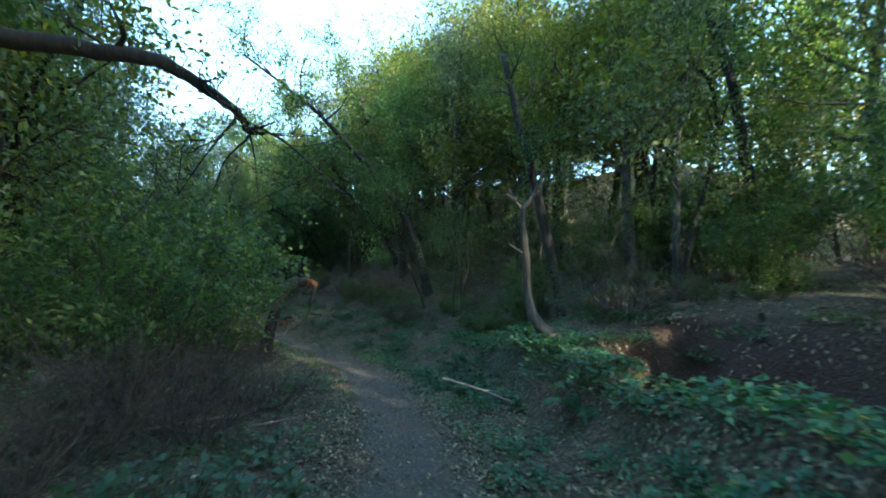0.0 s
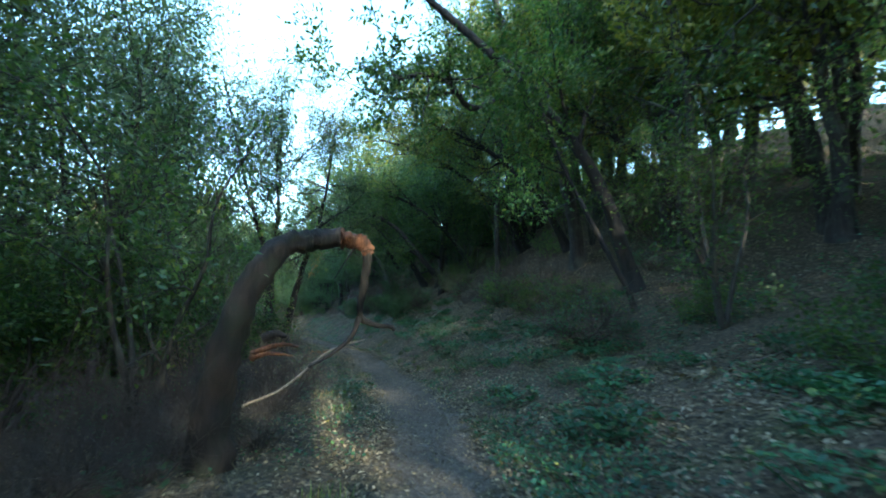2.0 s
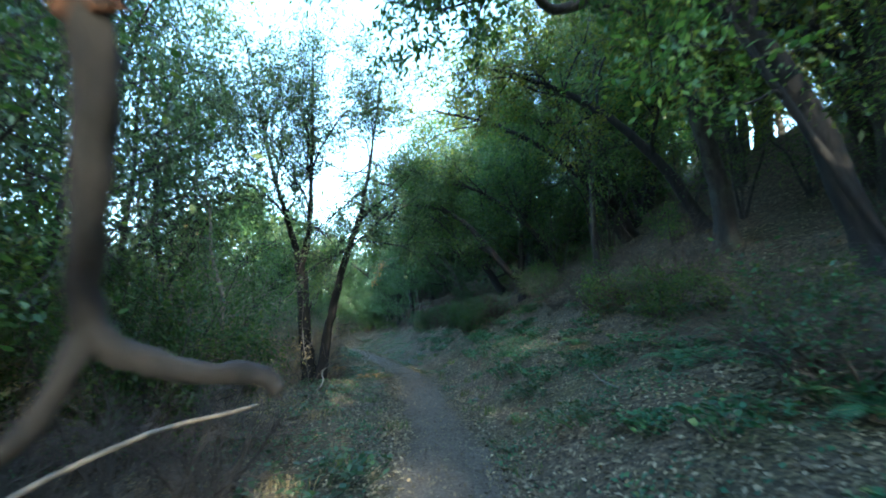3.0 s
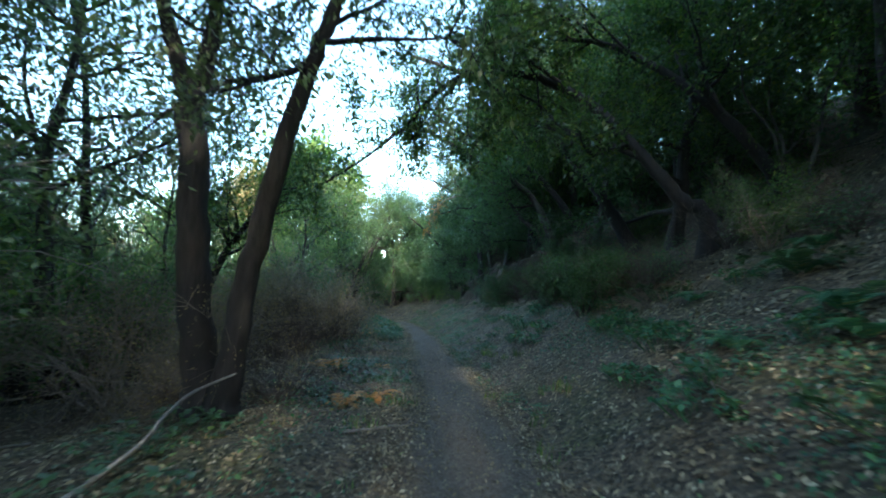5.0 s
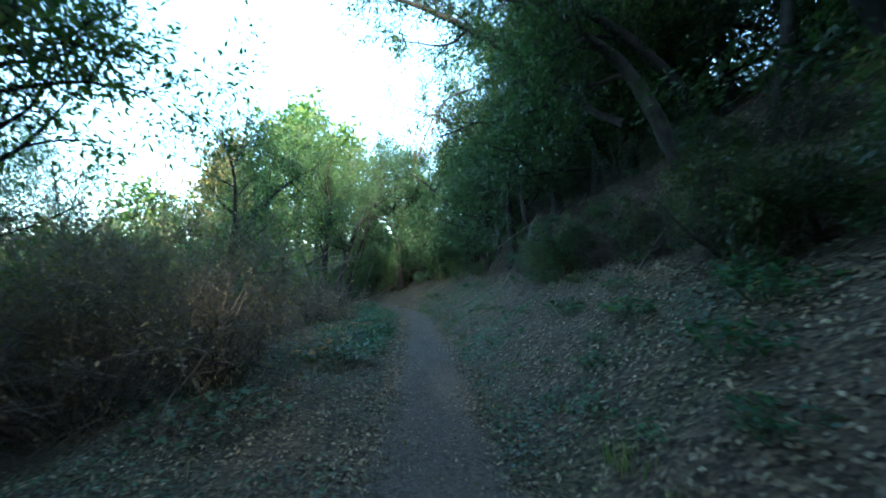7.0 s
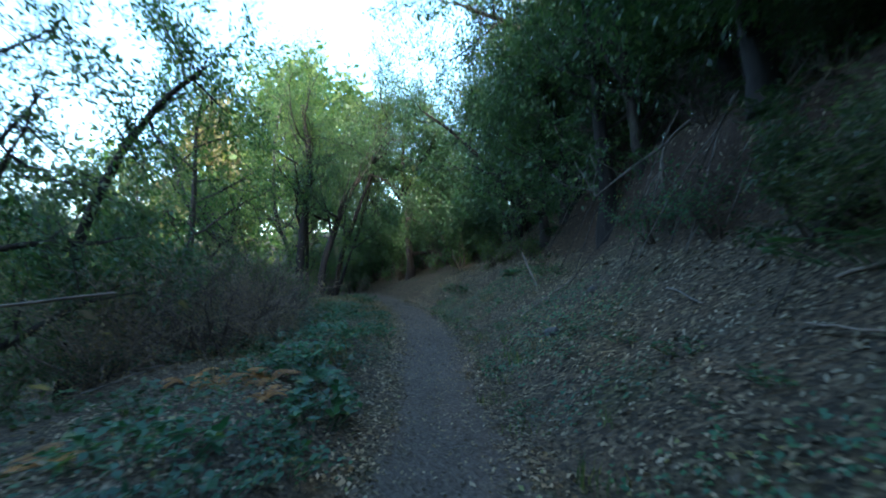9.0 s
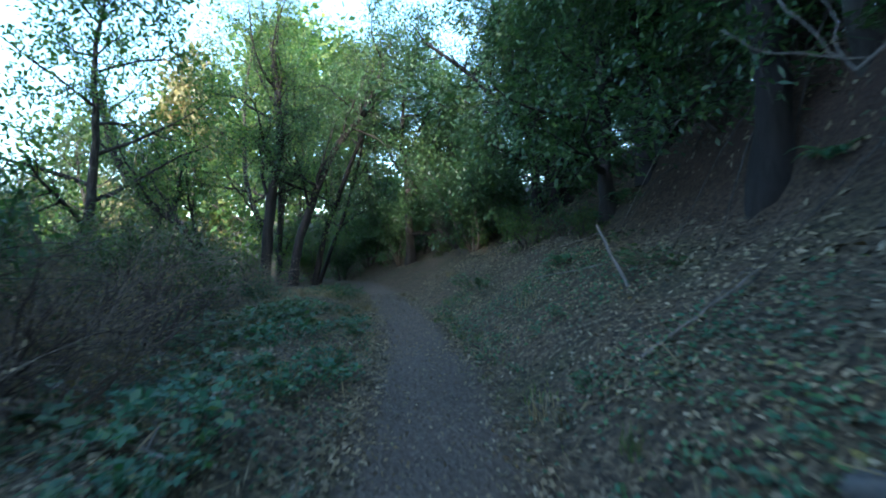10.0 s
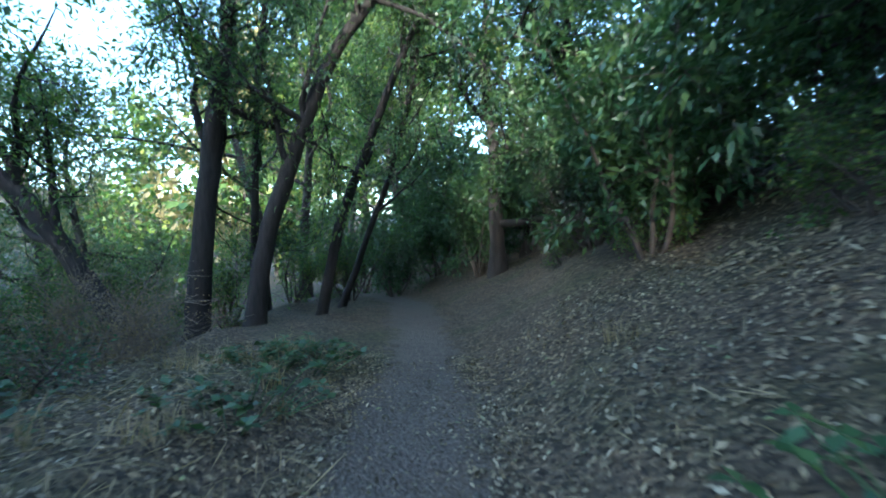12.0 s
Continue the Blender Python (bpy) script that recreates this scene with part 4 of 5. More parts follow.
scatter(SHRUBS[0], spots(15, 1, 50, 4.0, 9) + spots(9, 10, 24, -4.5, -2.6) + sized([(-2.48, 4.67, 0.05), (-2.76, 3.95, 0.34), (-2.34, 6.57, 0.12), (-4.75, 5.55, 0.38), (-0.12, 8.56, 0.24), (-1.21, 11.08, 0.04), (8.57, 9.99, 1.36), (9.13, 11.99, 1.44), (6.96, 7.50, 1.16), (6.42, 8.99, 1.29), (6.13, 10.99, 1.35), (6.64, 13.99, 1.47), (3.83, 12.01, 1.21)], 0.95, 0.8, 0.6, 1.0, 0.5, 1.0, 1.1, 1.2, 0.9, 0.9, 1.0, 1.1, 0.8)
        + sized([(-5.37, 10.19, 0.40), (-7.21, 10.00, 0.59), (-5.56, 14.95, 0.59), (-4.29, 14.97, 0.63), (-3.23, 14.89, 0.67), (-7.41, 17.42, 0.69)], 0.7, 1.2, 0.9, 0.9, 0.8, 1.2) + sized([(-10.19, 17.74, -0.31), (-13.13, 19.26, -0.27), (-11.72, 20.38, -0.46), (-12.55, 22.91, -0.27)], 0.7, 1.0, 1.0, 1.3), clear=1.45, room=0.45, keep=OPEN)
scatter(SHRUBS[1], spots(20, 16, 50, 2.8, 7) + sized([(-11.48, 22.69, -0.51), (-11.63, 24.53, -0.39), (-16.78, 24.74, -0.86)], 0.4, 0.5, 1.1) + sized([(-16.74, 28.29, -0.47), (-15.69, 27.90, -0.30), (-19.96, 30.07, -0.80)], 0.7, 0.8, 1.0) + sized([(-19.91, 31.37, -0.63), (-19.46, 31.65, -0.37), (-21.11, 32.09, -0.71), (-24.25, 32.85, -1.27), (-26.50, 32.28, -1.64), (-26.36, 33.34, -1.73), (-25.41, 33.81, -1.68), (-28.31, 32.33, -1.81), (-28.77, 35.12, -1.77)], 0.75, 0.7, 0.8, 0.9, 0.8, 1.1, 1.2, 1.1, 2.0), clear=1.35, room=0.4, keep=OPEN)
scatter(SHRUBS[2], spots(12, 2, 40, 2.0, 5) + spots(8, 9, 33, -3.6, -2.0) + sized([(-12.37, 18.76, -0.67), (-12.08, 18.22, -0.76), (-11.55, 18.94, -0.70), (-9.35, 22.13, -0.14), (-8.75, 22.11, -0.11)], 0.9, 0.9, 0.6, 0.6, 0.6) + sized([(-8.08, 12.53, -0.46), (-8.19, 13.22, -0.53)], 0.7, 0.6) + sized([(-3.76, 9.41, 0.14), (-3.79, 8.73, 0.14), (-4.01, 10.18, 0.17)], 0.6, 0.6, 0.7) + sized([(-2.37, 4.33, 0.28), (-2.44, 3.94, 0.16)], 0.7, 0.6) + sized([(-1.95, 2.67, 0.02), (-1.49, 2.97, 0.00), (-2.76, 3.25, 0.24), (-1.95, 3.47, 0.01), (-1.67, 4.57, -0.03), (-1.97, 2.26, 0.04)], 0.6, 0.55, 0.8, 0.7, 0.6, 0.6) + sized([(-17.95, 23.08, -1.01), (-18.57, 23.88, -0.81)], 0.8, 0.9), scales=(0.6, 1.0), clear=1.25, room=0.3)
# gully side and the far end
scatter(OAKS[4], spots(11, 5, 46, -15, -6) + sized([(-17.96, 22.38, -0.19), (-19.28, 25.22, -0.64), (-21.60, 20.54, 0.35), (-21.49, 28.61, -0.90)], 0.75, 0.85, 0.7, 1.0) + sized([(-10.39, 19.29, 1.38), (-11.07, 12.34, 1.39)], 0.8, 0.8) + sized([(-16.71, 24.08, -0.06), (-16.25, 21.88, -0.08)], 1.0, 0.8), clear=2.2, room=0.6, keep=WIDE)
scatter(OAKS[5], spots(9, 0, 26, -8, -3.5) + spots(6, 4, 24, 3, 7) + sized([(-5.90, 9.82, 0.54), (-5.98, 9.23, 0.54), (-8.65, 13.48, 1.06), (-11.51, 14.37, 1.27), (-10.85, 16.88, 1.32), (-9.04, 11.10, 1.00)], 0.7, 0.8, 1.2, 1.3, 1.3, 1.2), clear=1.6, room=0.4, keep=OPEN)
scatter(SHRUBS[3], spots(22, 12, 46, -7.5, -3.4) + spots(14, 6, 34, -14, -6) + sized([(-20.17, 23.78, -0.74), (-20.38, 24.94, -0.77), (-19.54, 22.99, -0.77)], 1.2, 1.1, 1.0) + sized([(-24.60, 26.37, -1.32), (-26.23, 26.66, -1.27), (-26.94, 27.38, -1.42)], 1.0, 1.1, 1.2), scales=(0.8, 1.4), clear=1.2, room=0.4)
FAR = [wild_tree("far_tree", "leafy far tree, some copies unseen and added for shade", "tree", 66, 7.5, 2.8, OAK_LEAF, BARK, leaves=14, length=0.3, width=0.18, twigs=4, branch=(3, 1.2), spread=0.3, bare=0.1, sides=3),
       wild_tree("far_tree", "far tree with hillside sunlight put into its pale straw colour", "tree", 67, 7.0, 2.8, SUN_PALE_LEAF, BARK, leaves=14, length=0.3, width=0.18, twigs=4, branch=(3, 1.2), spread=0.3, bare=0.1, sides=3)]
# Last eight ring the start unseen, added partly to keep sun off it.
scatter(FAR[0], spots(22, -10, 50, -44, -24) + spots(14, -6, 44, 13, 30) + [trail_point(s, d) for s, d in ((50, 3), (54, 2.5), (57, -1), (60, 4), (52, -5), (62, -6))] + [(-6, -9), (0, -12), (6, -8), (-12, -3), (10, -4), (14, 0), (18, 4), (9, -9)], scales=(0.9, 1.4), clear=3, room=0.5)
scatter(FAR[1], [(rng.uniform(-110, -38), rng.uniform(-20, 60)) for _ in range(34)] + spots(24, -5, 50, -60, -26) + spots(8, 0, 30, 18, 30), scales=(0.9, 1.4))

# trees that close the view along the trail
def by_trail(*rows):
    return [(*trail_point(s, d), sc) for s, d, sc in rows]


scatter(OAKS[2], by_trail((27.5, 4.8, 0.9), (30.0, 5.2, 0.9), (33.6, 4.6, 0.85), (36.5, 4.4, 0.9), (26.5, 3.3, 0.8), (28.5, 3.6, 0.9), (30.5, 4.2, 0.9), (32.5, 3.8, 0.85), (35.5, 3.0, 0.75), (38.0, 3.2, 0.9), (41.0, 2.9, 1.0), (29.0, 6.2, 1.1), (25.0, 6.0, 1.1), (33.0, 6.6, 1.1), (22.5, 5.0, 0.9), (20.5, 6.5, 1.0)), first=False)
scatter(OAKS[0], by_trail((34.6, -4.3, 1.0), (17.0, 6.5, 1.35), (44.0, -1.6, 1.3), (46.0, 2.4, 1.3), (43.0, 3.4, 1.2), (48.0, 0.0, 1.3)), first=False)
scatter(OAKS[4], by_trail((33.0, -8.0, 0.85), (40.5, -4.5, 0.9), (21.5, -8.5, 0.85), (27.5, -9.0, 0.8), (23.0, -10.5, 0.9), (17.0, -9.0, 0.8)), first=False)
scatter(OAKS[5], by_trail((15.5, -7.0, 1.1), (19.0, -8.5, 1.2)), first=False)
scatter(OAKS[1], by_trail((24.0, 5.5, 0.9), (18.5, 5.6, 0.8), (10.5, 6.6, 1.0)), first=False)
scatter(OAKS[3], by_trail((12.0, 7.5, 0.8), (15.0, 7.6, 0.85), (18.0, 8.0, 0.9), (21.0, 8.5, 0.9)), first=False)
scatter(SHRUBS[1], [(x, y, rng.uniform(0.3, 0.45)) for x, y in spots(10, 19.5, 28, 1.5, 2.9) + spots(5, 12, 19, 2.0, 3.2)], first=False)
scatter(SHRUBS[2], [(x, y, rng.uniform(0.4, 0.6)) for x, y in spots(9, 19.5, 30, 1.7, 3.0) + spots(4, 12, 19, 1.8, 3.2)], first=False)
scatter(SHRUBS[3], [(x, y, rng.uniform(0.35, 0.5)) for x, y in spots(8, 18, 27, 1.6, 3.0)], first=False)
# Four shrubs added unseen behind the start, to stop sun passing below the crowns.
scatter(SHRUBS[0], [(1.8, -1.9, 1.0), (2.7, -2.6, 1.2), (1.4, -3.3, 1.1), (3.5, -1.6, 1.0)], first=False)
scatter(SHRUBS[0], by_trail((5.5, 5.2, 0.6), (6.5, 6.4, 0.7), (7.6, 5.2, 0.6), (4.6, 6.8, 0.7), (9.0, 6.4, 0.8)), first=False)
scatter(SHRUBS[0], sized([(-24.47, 26.37, -1.56), (-24.30, 27.29, -1.40), (-25.13, 28.54, -1.35), (-25.53, 29.70, -1.41), (-25.88, 30.92, -1.46), (-25.60, 26.68, -1.51)], 0.6, 0.6, 0.6, 0.6, 0.7, 0.8), first=False)

# ---- the canopy over the bank and the gully, and the growth under it ----
# Golden leaves here brighten the dark bank through colour, as if sunlit.
for k, (lb, rows, r0, lf) in enumerate((
        ("oak on the bank with low leafy boughs over the slope", ((15.2, 4.4, 0), (15.3, 3.9, 1.0), (15.5, 3.2, 1.9), (15.8, 2.4, 2.6), (16.1, 1.4, 3.1)), 0.1, SUN_GOLD_LEAF),
        ("oak on the bank reaching out over the trail", ((17.6, 4.6, 0), (17.7, 4.0, 1.1), (17.9, 3.1, 2.1), (18.3, 2.0, 2.9), (18.7, 0.9, 3.3)), 0.1, SUN_GOLD_LEAF),
        ("crooked oak whose foliage hangs down the bank", ((19.6, 4.2, 0), (19.7, 3.6, 0.9), (20.0, 2.9, 1.7), (20.4, 2.2, 2.3), (20.9, 1.6, 2.6)), 0.09, OAK_LEAF),
        ("tall oak leaning high across the trail", ((12.2, 3.6, 0), (12.2, 3.0, 1.8), (12.4, 1.8, 3.4), (12.6, 0.3, 4.8), (12.8, -1.4, 5.8)), 0.12, OAK_LEAF),
        ("oak on the brow of the bank, leaves coloured golden-green for sunlight", ((12.6, 5.0, 0), (12.7, 4.5, 1.3), (12.9, 3.8, 2.4), (13.2, 3.0, 3.3), (13.6, 2.2, 3.9)), 0.1, SUN_GOLD_LEAF),
        ("dark bay hanging over the foot of the cut bank", ((25.0, 3.6, 0), (25.1, 3.0, 0.9), (25.4, 2.3, 1.7), (25.8, 1.6, 2.3), (26.2, 1.0, 2.6)), 0.09, BAY_LEAF),
        ("broad leafy oak leaning out from the gully", ((31.5, -4.8, 0), (31.4, -4.6, 1.8), (31.2, -4.0, 3.0), (31.0, -3.3, 3.8), (30.8, -2.7, 4.2)), 0.09, OAK_LEAF),
        ("dark bay leaning out beside the bend", ((35.6, 3.4, 0), (35.7, 2.9, 0.9), (35.9, 2.3, 1.8), (36.2, 1.6, 2.6), (36.5, 0.9, 3.2)), 0.09, BAY_LEAF))):
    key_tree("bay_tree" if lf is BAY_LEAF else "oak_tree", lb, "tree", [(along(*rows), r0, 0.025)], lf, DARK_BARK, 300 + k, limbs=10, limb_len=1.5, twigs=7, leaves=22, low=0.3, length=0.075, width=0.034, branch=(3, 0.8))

CANOPY = [wild_tree("oak_tree", "tall oak with a wide airy crown, some copies unseen shade trees", "tree", 310, 7.5, 2.6, OAK_LEAF, BARK, bare=0.4, limbs=13, leaves=15, length=0.12, width=0.06, twigs=6, branch=(4, 1.0), spread=0.2, sides=3),
          wild_tree("golden_tree", "tall tree with sunlight put into its yellow-green leaves", "tree", 311, 7.5, 2.5, SUN_GOLD_LEAF, BARK, bare=0.3, limbs=13, leaves=14, length=0.12, width=0.06, twigs=6, branch=(4, 1.0), spread=0.2, sides=3),
          wild_tree("willow_tree", "tall thin willow with small airy leaves", "tree", 312, 7.5, 1.9, WILLOW_LEAF, BARK, bare=0.25, limbs=15, leaves=14, length=0.09, width=0.036, twigs=6, branch=(4, 0.9), spread=0.16, r=0.08, sides=3),
          wild_tree("bare_tree", "slender understorey tree with sparse leaves", "tree", 313, 3.6, 1.2, OAK_LEAF, BARK, bare=0.2, limbs=14, leaves=8, length=0.07, width=0.032, twigs=6, branch=(4, 0.6), spread=0.1, r=0.04, stems=3, sides=3)]
# Oaks beside and behind the start are out of view, added to shade it.
scatter(CANOPY[0], by_trail((9.0, 8.5, 1.15), (26.0, 5.6, 1.0), (30.5, 6.0, 1.1), (34.5, 6.0, 1.1), (38.0, 5.0, 1.1), (2.0, 8.0, 1.1), (-2.5, 4.5, 1.1), (-3.0, -3.6, 1.1), (1.5, -6.0, 1.1), (5.0, -6.5, 1.1), (-2.6, 3.4, 1.0), (-4.0, 6.0, 1.1), (-6.0, 3.0, 1.1), (-7.0, 0.8, 1.0), (-9.0, 5.0, 1.2), (25.5, -11.0, 0.85), (30.0, -12.0, 0.9), (21.0, -11.0, 0.9)))
scatter(CANOPY[1], by_trail((14.5, 7.0, 1.1), (20.5, 6.2, 1.0), (11.5, 6.4, 0.95), (17.5, 6.6, 1.0), (6.0, 10.0, 1.2), (9.5, 9.0, 1.2), (13.0, 9.0, 1.25), (16.0, 10.0, 1.25), (19.0, 9.0, 1.2), (22.5, 9.0, 1.2), (4.0, 12.0, 1.2), (12.0, 13.0, 1.3), (18.5, 13.0, 1.3), (26.0, 9.5, 1.2), (1.0, 14.0, 1.2), (7.0, 16.0, 1.2), (15.0, 17.0, 1.3), (22.0, 14.0, 1.3)))
scatter(CANOPY[2], by_trail((5.5, -4.4, 0.95), (7.5, -5.8, 1.1), (9.5, -4.6, 1.0), (11.5, -6.6, 1.15), (13.5, -5.6, 1.05), (8.0, -9.0, 1.2), (12.5, -10.0, 1.25), (16.5, -7.6, 1.1), (3.0, -5.0, 1.0), (20.0, -16.0, 1.2), (26.0, -15.0, 1.2), (33.0, -16.0, 1.2), (40.0, -15.0, 1.2), (17.5, -4.2, 1.1), (14.5, -3.8, 1.0), (25.0, -5.0, 0.55), (26.2, -5.6, 0.6), (28.0, -6.4, 0.65), (24.0, -5.4, 0.55), (22.0, -6.5, 0.75), (24.5, -7.5, 0.8), (27.0, -7.4, 0.8), (29.0, -9.0, 0.85), (31.5, -8.0, 0.8), (18.5, -6.6, 0.85), (38.5, -3.0, 1.1), (42.0, -2.4, 1.2), (45.5, 1.0, 1.3)))
scatter(CANOPY[3], [(x, y, rng.uniform(0.7, 1.15)) for x, y in spots(11, 7, 21, 3.0, 6.0) + spots(6, 4, 13, -4.2, -2.2)])
LOW = [shrub("low_shrub", "low dark leafy shrub on the slope", "shrub", 320, 0.75, 0.6, OAK_LEAF, SHADE_TWIG, stems=5, leaves=16, twigs=7, branch=(3, 0.35), twig_len=0.25, length=0.055, width=0.028),
       shrub("low_shrub", "low twiggy shrub with a few green leaves", "shrub", 321, 0.7, 0.7, HERB_LEAF, SHADE_TWIG, stems=6, leaves=4, twigs=9, branch=(4, 0.4), twig_len=0.3, length=0.05, width=0.028)]
scatter(LOW[0], [(x, y, rng.uniform(0.6, 1.0)) for x, y in spots(15, 6, 24, 2.2, 4.2) + spots(10, 5, 10, 3.2, 7.0) + spots(5, 32, 40, 1.8, 2.8)], clear=0.8, room=0.6)
scatter(LOW[1], [(x, y, rng.uniform(0.5, 0.9)) for x, y in spots(12, 6, 24, 2.0, 4.5) + spots(5, 25, 34, 2.0, 3.0) + spots(7, 2, 7, -3.2, -2.2) + spots(5, 10, 14, -3.2, -2.2) + spots(5, 27, 36, -2.8, -2.0)], clear=0.8, room=1.0)
scatter(SHRUBS[2], [(-3.05, 7.55, 0.4), (-3.25, 8.05, 0.5), (-3.0, 8.35, 0.35), (-3.6, 7.6, 0.6), (-3.7, 8.4, 0.6), (-3.2, 7.1, 0.5), (-7.9, 14.5, 0.4), (-8.5, 14.6, 0.5), (-8.1, 15.4, 0.5), (-9.0, 13.9, 0.7), (-7.6, 13.2, 0.5), (-8.4, 13.0, 0.6)], first=False)

# ---- low plants ----
IVY = [herb("bramble", "low green bramble leaves over the leaf litter", "ground cover", 80, 0.34, 0.22, 46, HERB_LEAF, 0.06, 0.042),
       herb("bramble", "sprawling dark green bramble patch", "ground cover", 81, 0.42, 0.16, 52, BAY_LEAF, 0.05, 0.034),
       herb("nettle_patch", "patch of small fresh green leaves", "ground cover", 82, 0.3, 0.12, 50, HERB_LEAF, 0.035, 0.024)]
scatter(IVY[0], spots(12, 6, 14, 1.0, 4.0) + spots(34, 0, 7, 0.6, 2.2) + spots(26, 25, 33, -1.5, -0.6) + spots(20, 7, 15, 0.9, 2.4) + spots(14, 15, 24, 0.9, 2.4), scales=(0.6, 1.15))
scatter(IVY[0], by_trail((1.5, 1.7, 1.1), (2.1, 1.6, 1.2), (2.8, 1.5, 1.1), (3.5, 1.55, 1.2), (4.2, 1.5, 1.1), (1.4, 2.4, 1.2), (1.3, 3.2, 1.2), (4.9, 2.2, 1.1), (5.0, 3.0, 1.1), (4.9, 1.7, 1.0)), first=False)
scatter(IVY[1], spots(26, 0, 8, 0.7, 3.4) + spots(20, 8, 24, -2.2, -0.7) + spots(24, 11, 34, 1.0, 3.2) + spots(16, 24, 34, -2.6, -0.9), scales=(0.6, 1.15))
scatter(IVY[2], spots(40, 7, 24, 0.42, 1.3) + spots(26, 24, 33, 0.45, 1.6) + spots(20, 2, 22, -1.2, -0.45) + spots(14, 26, 36, -1.1, -0.4), scales=(0.5, 1.1))
GREEN_FERN = fern("fern", "green sword fern with arching fronds", 83, 10, 0.5, HERB_LEAF)
scatter(IVY[0], [(x, y, rng.uniform(0.6, 1.1)) for x, y in spots(18, 12, 19, 1.0, 3.4) + spots(12, 19, 25, 1.0, 2.6) + spots(10, 5, 11, 1.2, 3.6)], first=False)
scatter(IVY[1], [(x, y, rng.uniform(0.7, 1.2)) for x, y in spots(26, 3, 9, 2.4, 6.0) + spots(14, -0.5, 8, -2.4, -0.8) + spots(14, 28, 37, -2.2, -0.8)], first=False)
scatter(GREEN_FERN, sized([(1.03, 3.56, 0.12)] + [(-1.02, 11.08, 0.23), (-0.78, 10.66, 0.09), (-1.86, 12.39, 0.78), (-1.52, 12.75, 0.90)] + [(-5.00, 16.32, -0.12), (-4.50, 16.44, -0.00), (-4.69, 17.16, 0.15), (-4.59, 17.73, 0.38), (-4.44, 15.99, -0.16)] + [(-12.78, 21.55, -0.82), (-14.14, 23.00, -0.51)] + [(-15.78, 27.62, -0.52), (-15.56, 28.68, -0.17)], 0.8, 0.9, 0.8, 0.9, 0.8, 0.8, 1.0, 1.0, 0.9, 0.8, 0.75, 0.8, 0.8, 0.9) + spots(12, 6, 34, 1.6, 3.5), scales=(0.6, 1.0), clear=0.5, room=0.35)
RUST_FERN = fern("bracken", "withered rust-orange bracken by the trail", 84, 11, 0.42, RUST_LEAF)
scatter(RUST_FERN, sized([(-9.30, 16.99, -0.71), (-9.38, 16.80, -0.73), (-9.08, 17.57, -0.85)] + [(-14.63, 22.44, -1.12), (-14.27, 22.62, -1.12), (-14.99, 22.38, -1.10)] + [(-12.18, 20.25, -0.81), (-13.34, 19.78, -0.83), (-12.63, 20.92, -0.82)] + [(-13.78, 21.45, -0.86), (-13.91, 22.41, -0.82)] + [(-7.58, 15.66, -0.61), (-7.64, 16.12, -0.61)], 0.9, 0.8, 0.6, 0.7, 0.8, 0.7, 0.9, 0.9, 0.8, 0.6, 0.5, 0.7, 0.8), clear=0.4, room=0.35)
DRY = tuft("dry_grass", "tuft of straw-coloured dry grass", 85, 0.24, 0.2, 60, DRY_GRASS)
scatter(DRY, spots(30, 28, 37, -1.6, -0.4) + spots(5, 28, 36, 0.45, 1.2) + spots(14, 10, 24, -2.4, -0.8), scales=(0.5, 1.1))
GREEN = tuft("grass_tuft", "tuft of green grass at the trail's edge", 86, 0.16, 0.14, 60, GRASS_BLADE)
scatter(GREEN, spots(40, 6, 24, 0.36, 0.95) + spots(22, 26, 34, 0.36, 0.8) + spots(16, 0, 8, 0.4, 1.0) + spots(14, 4, 20, -0.8, -0.36), scales=(0.5, 1.1))


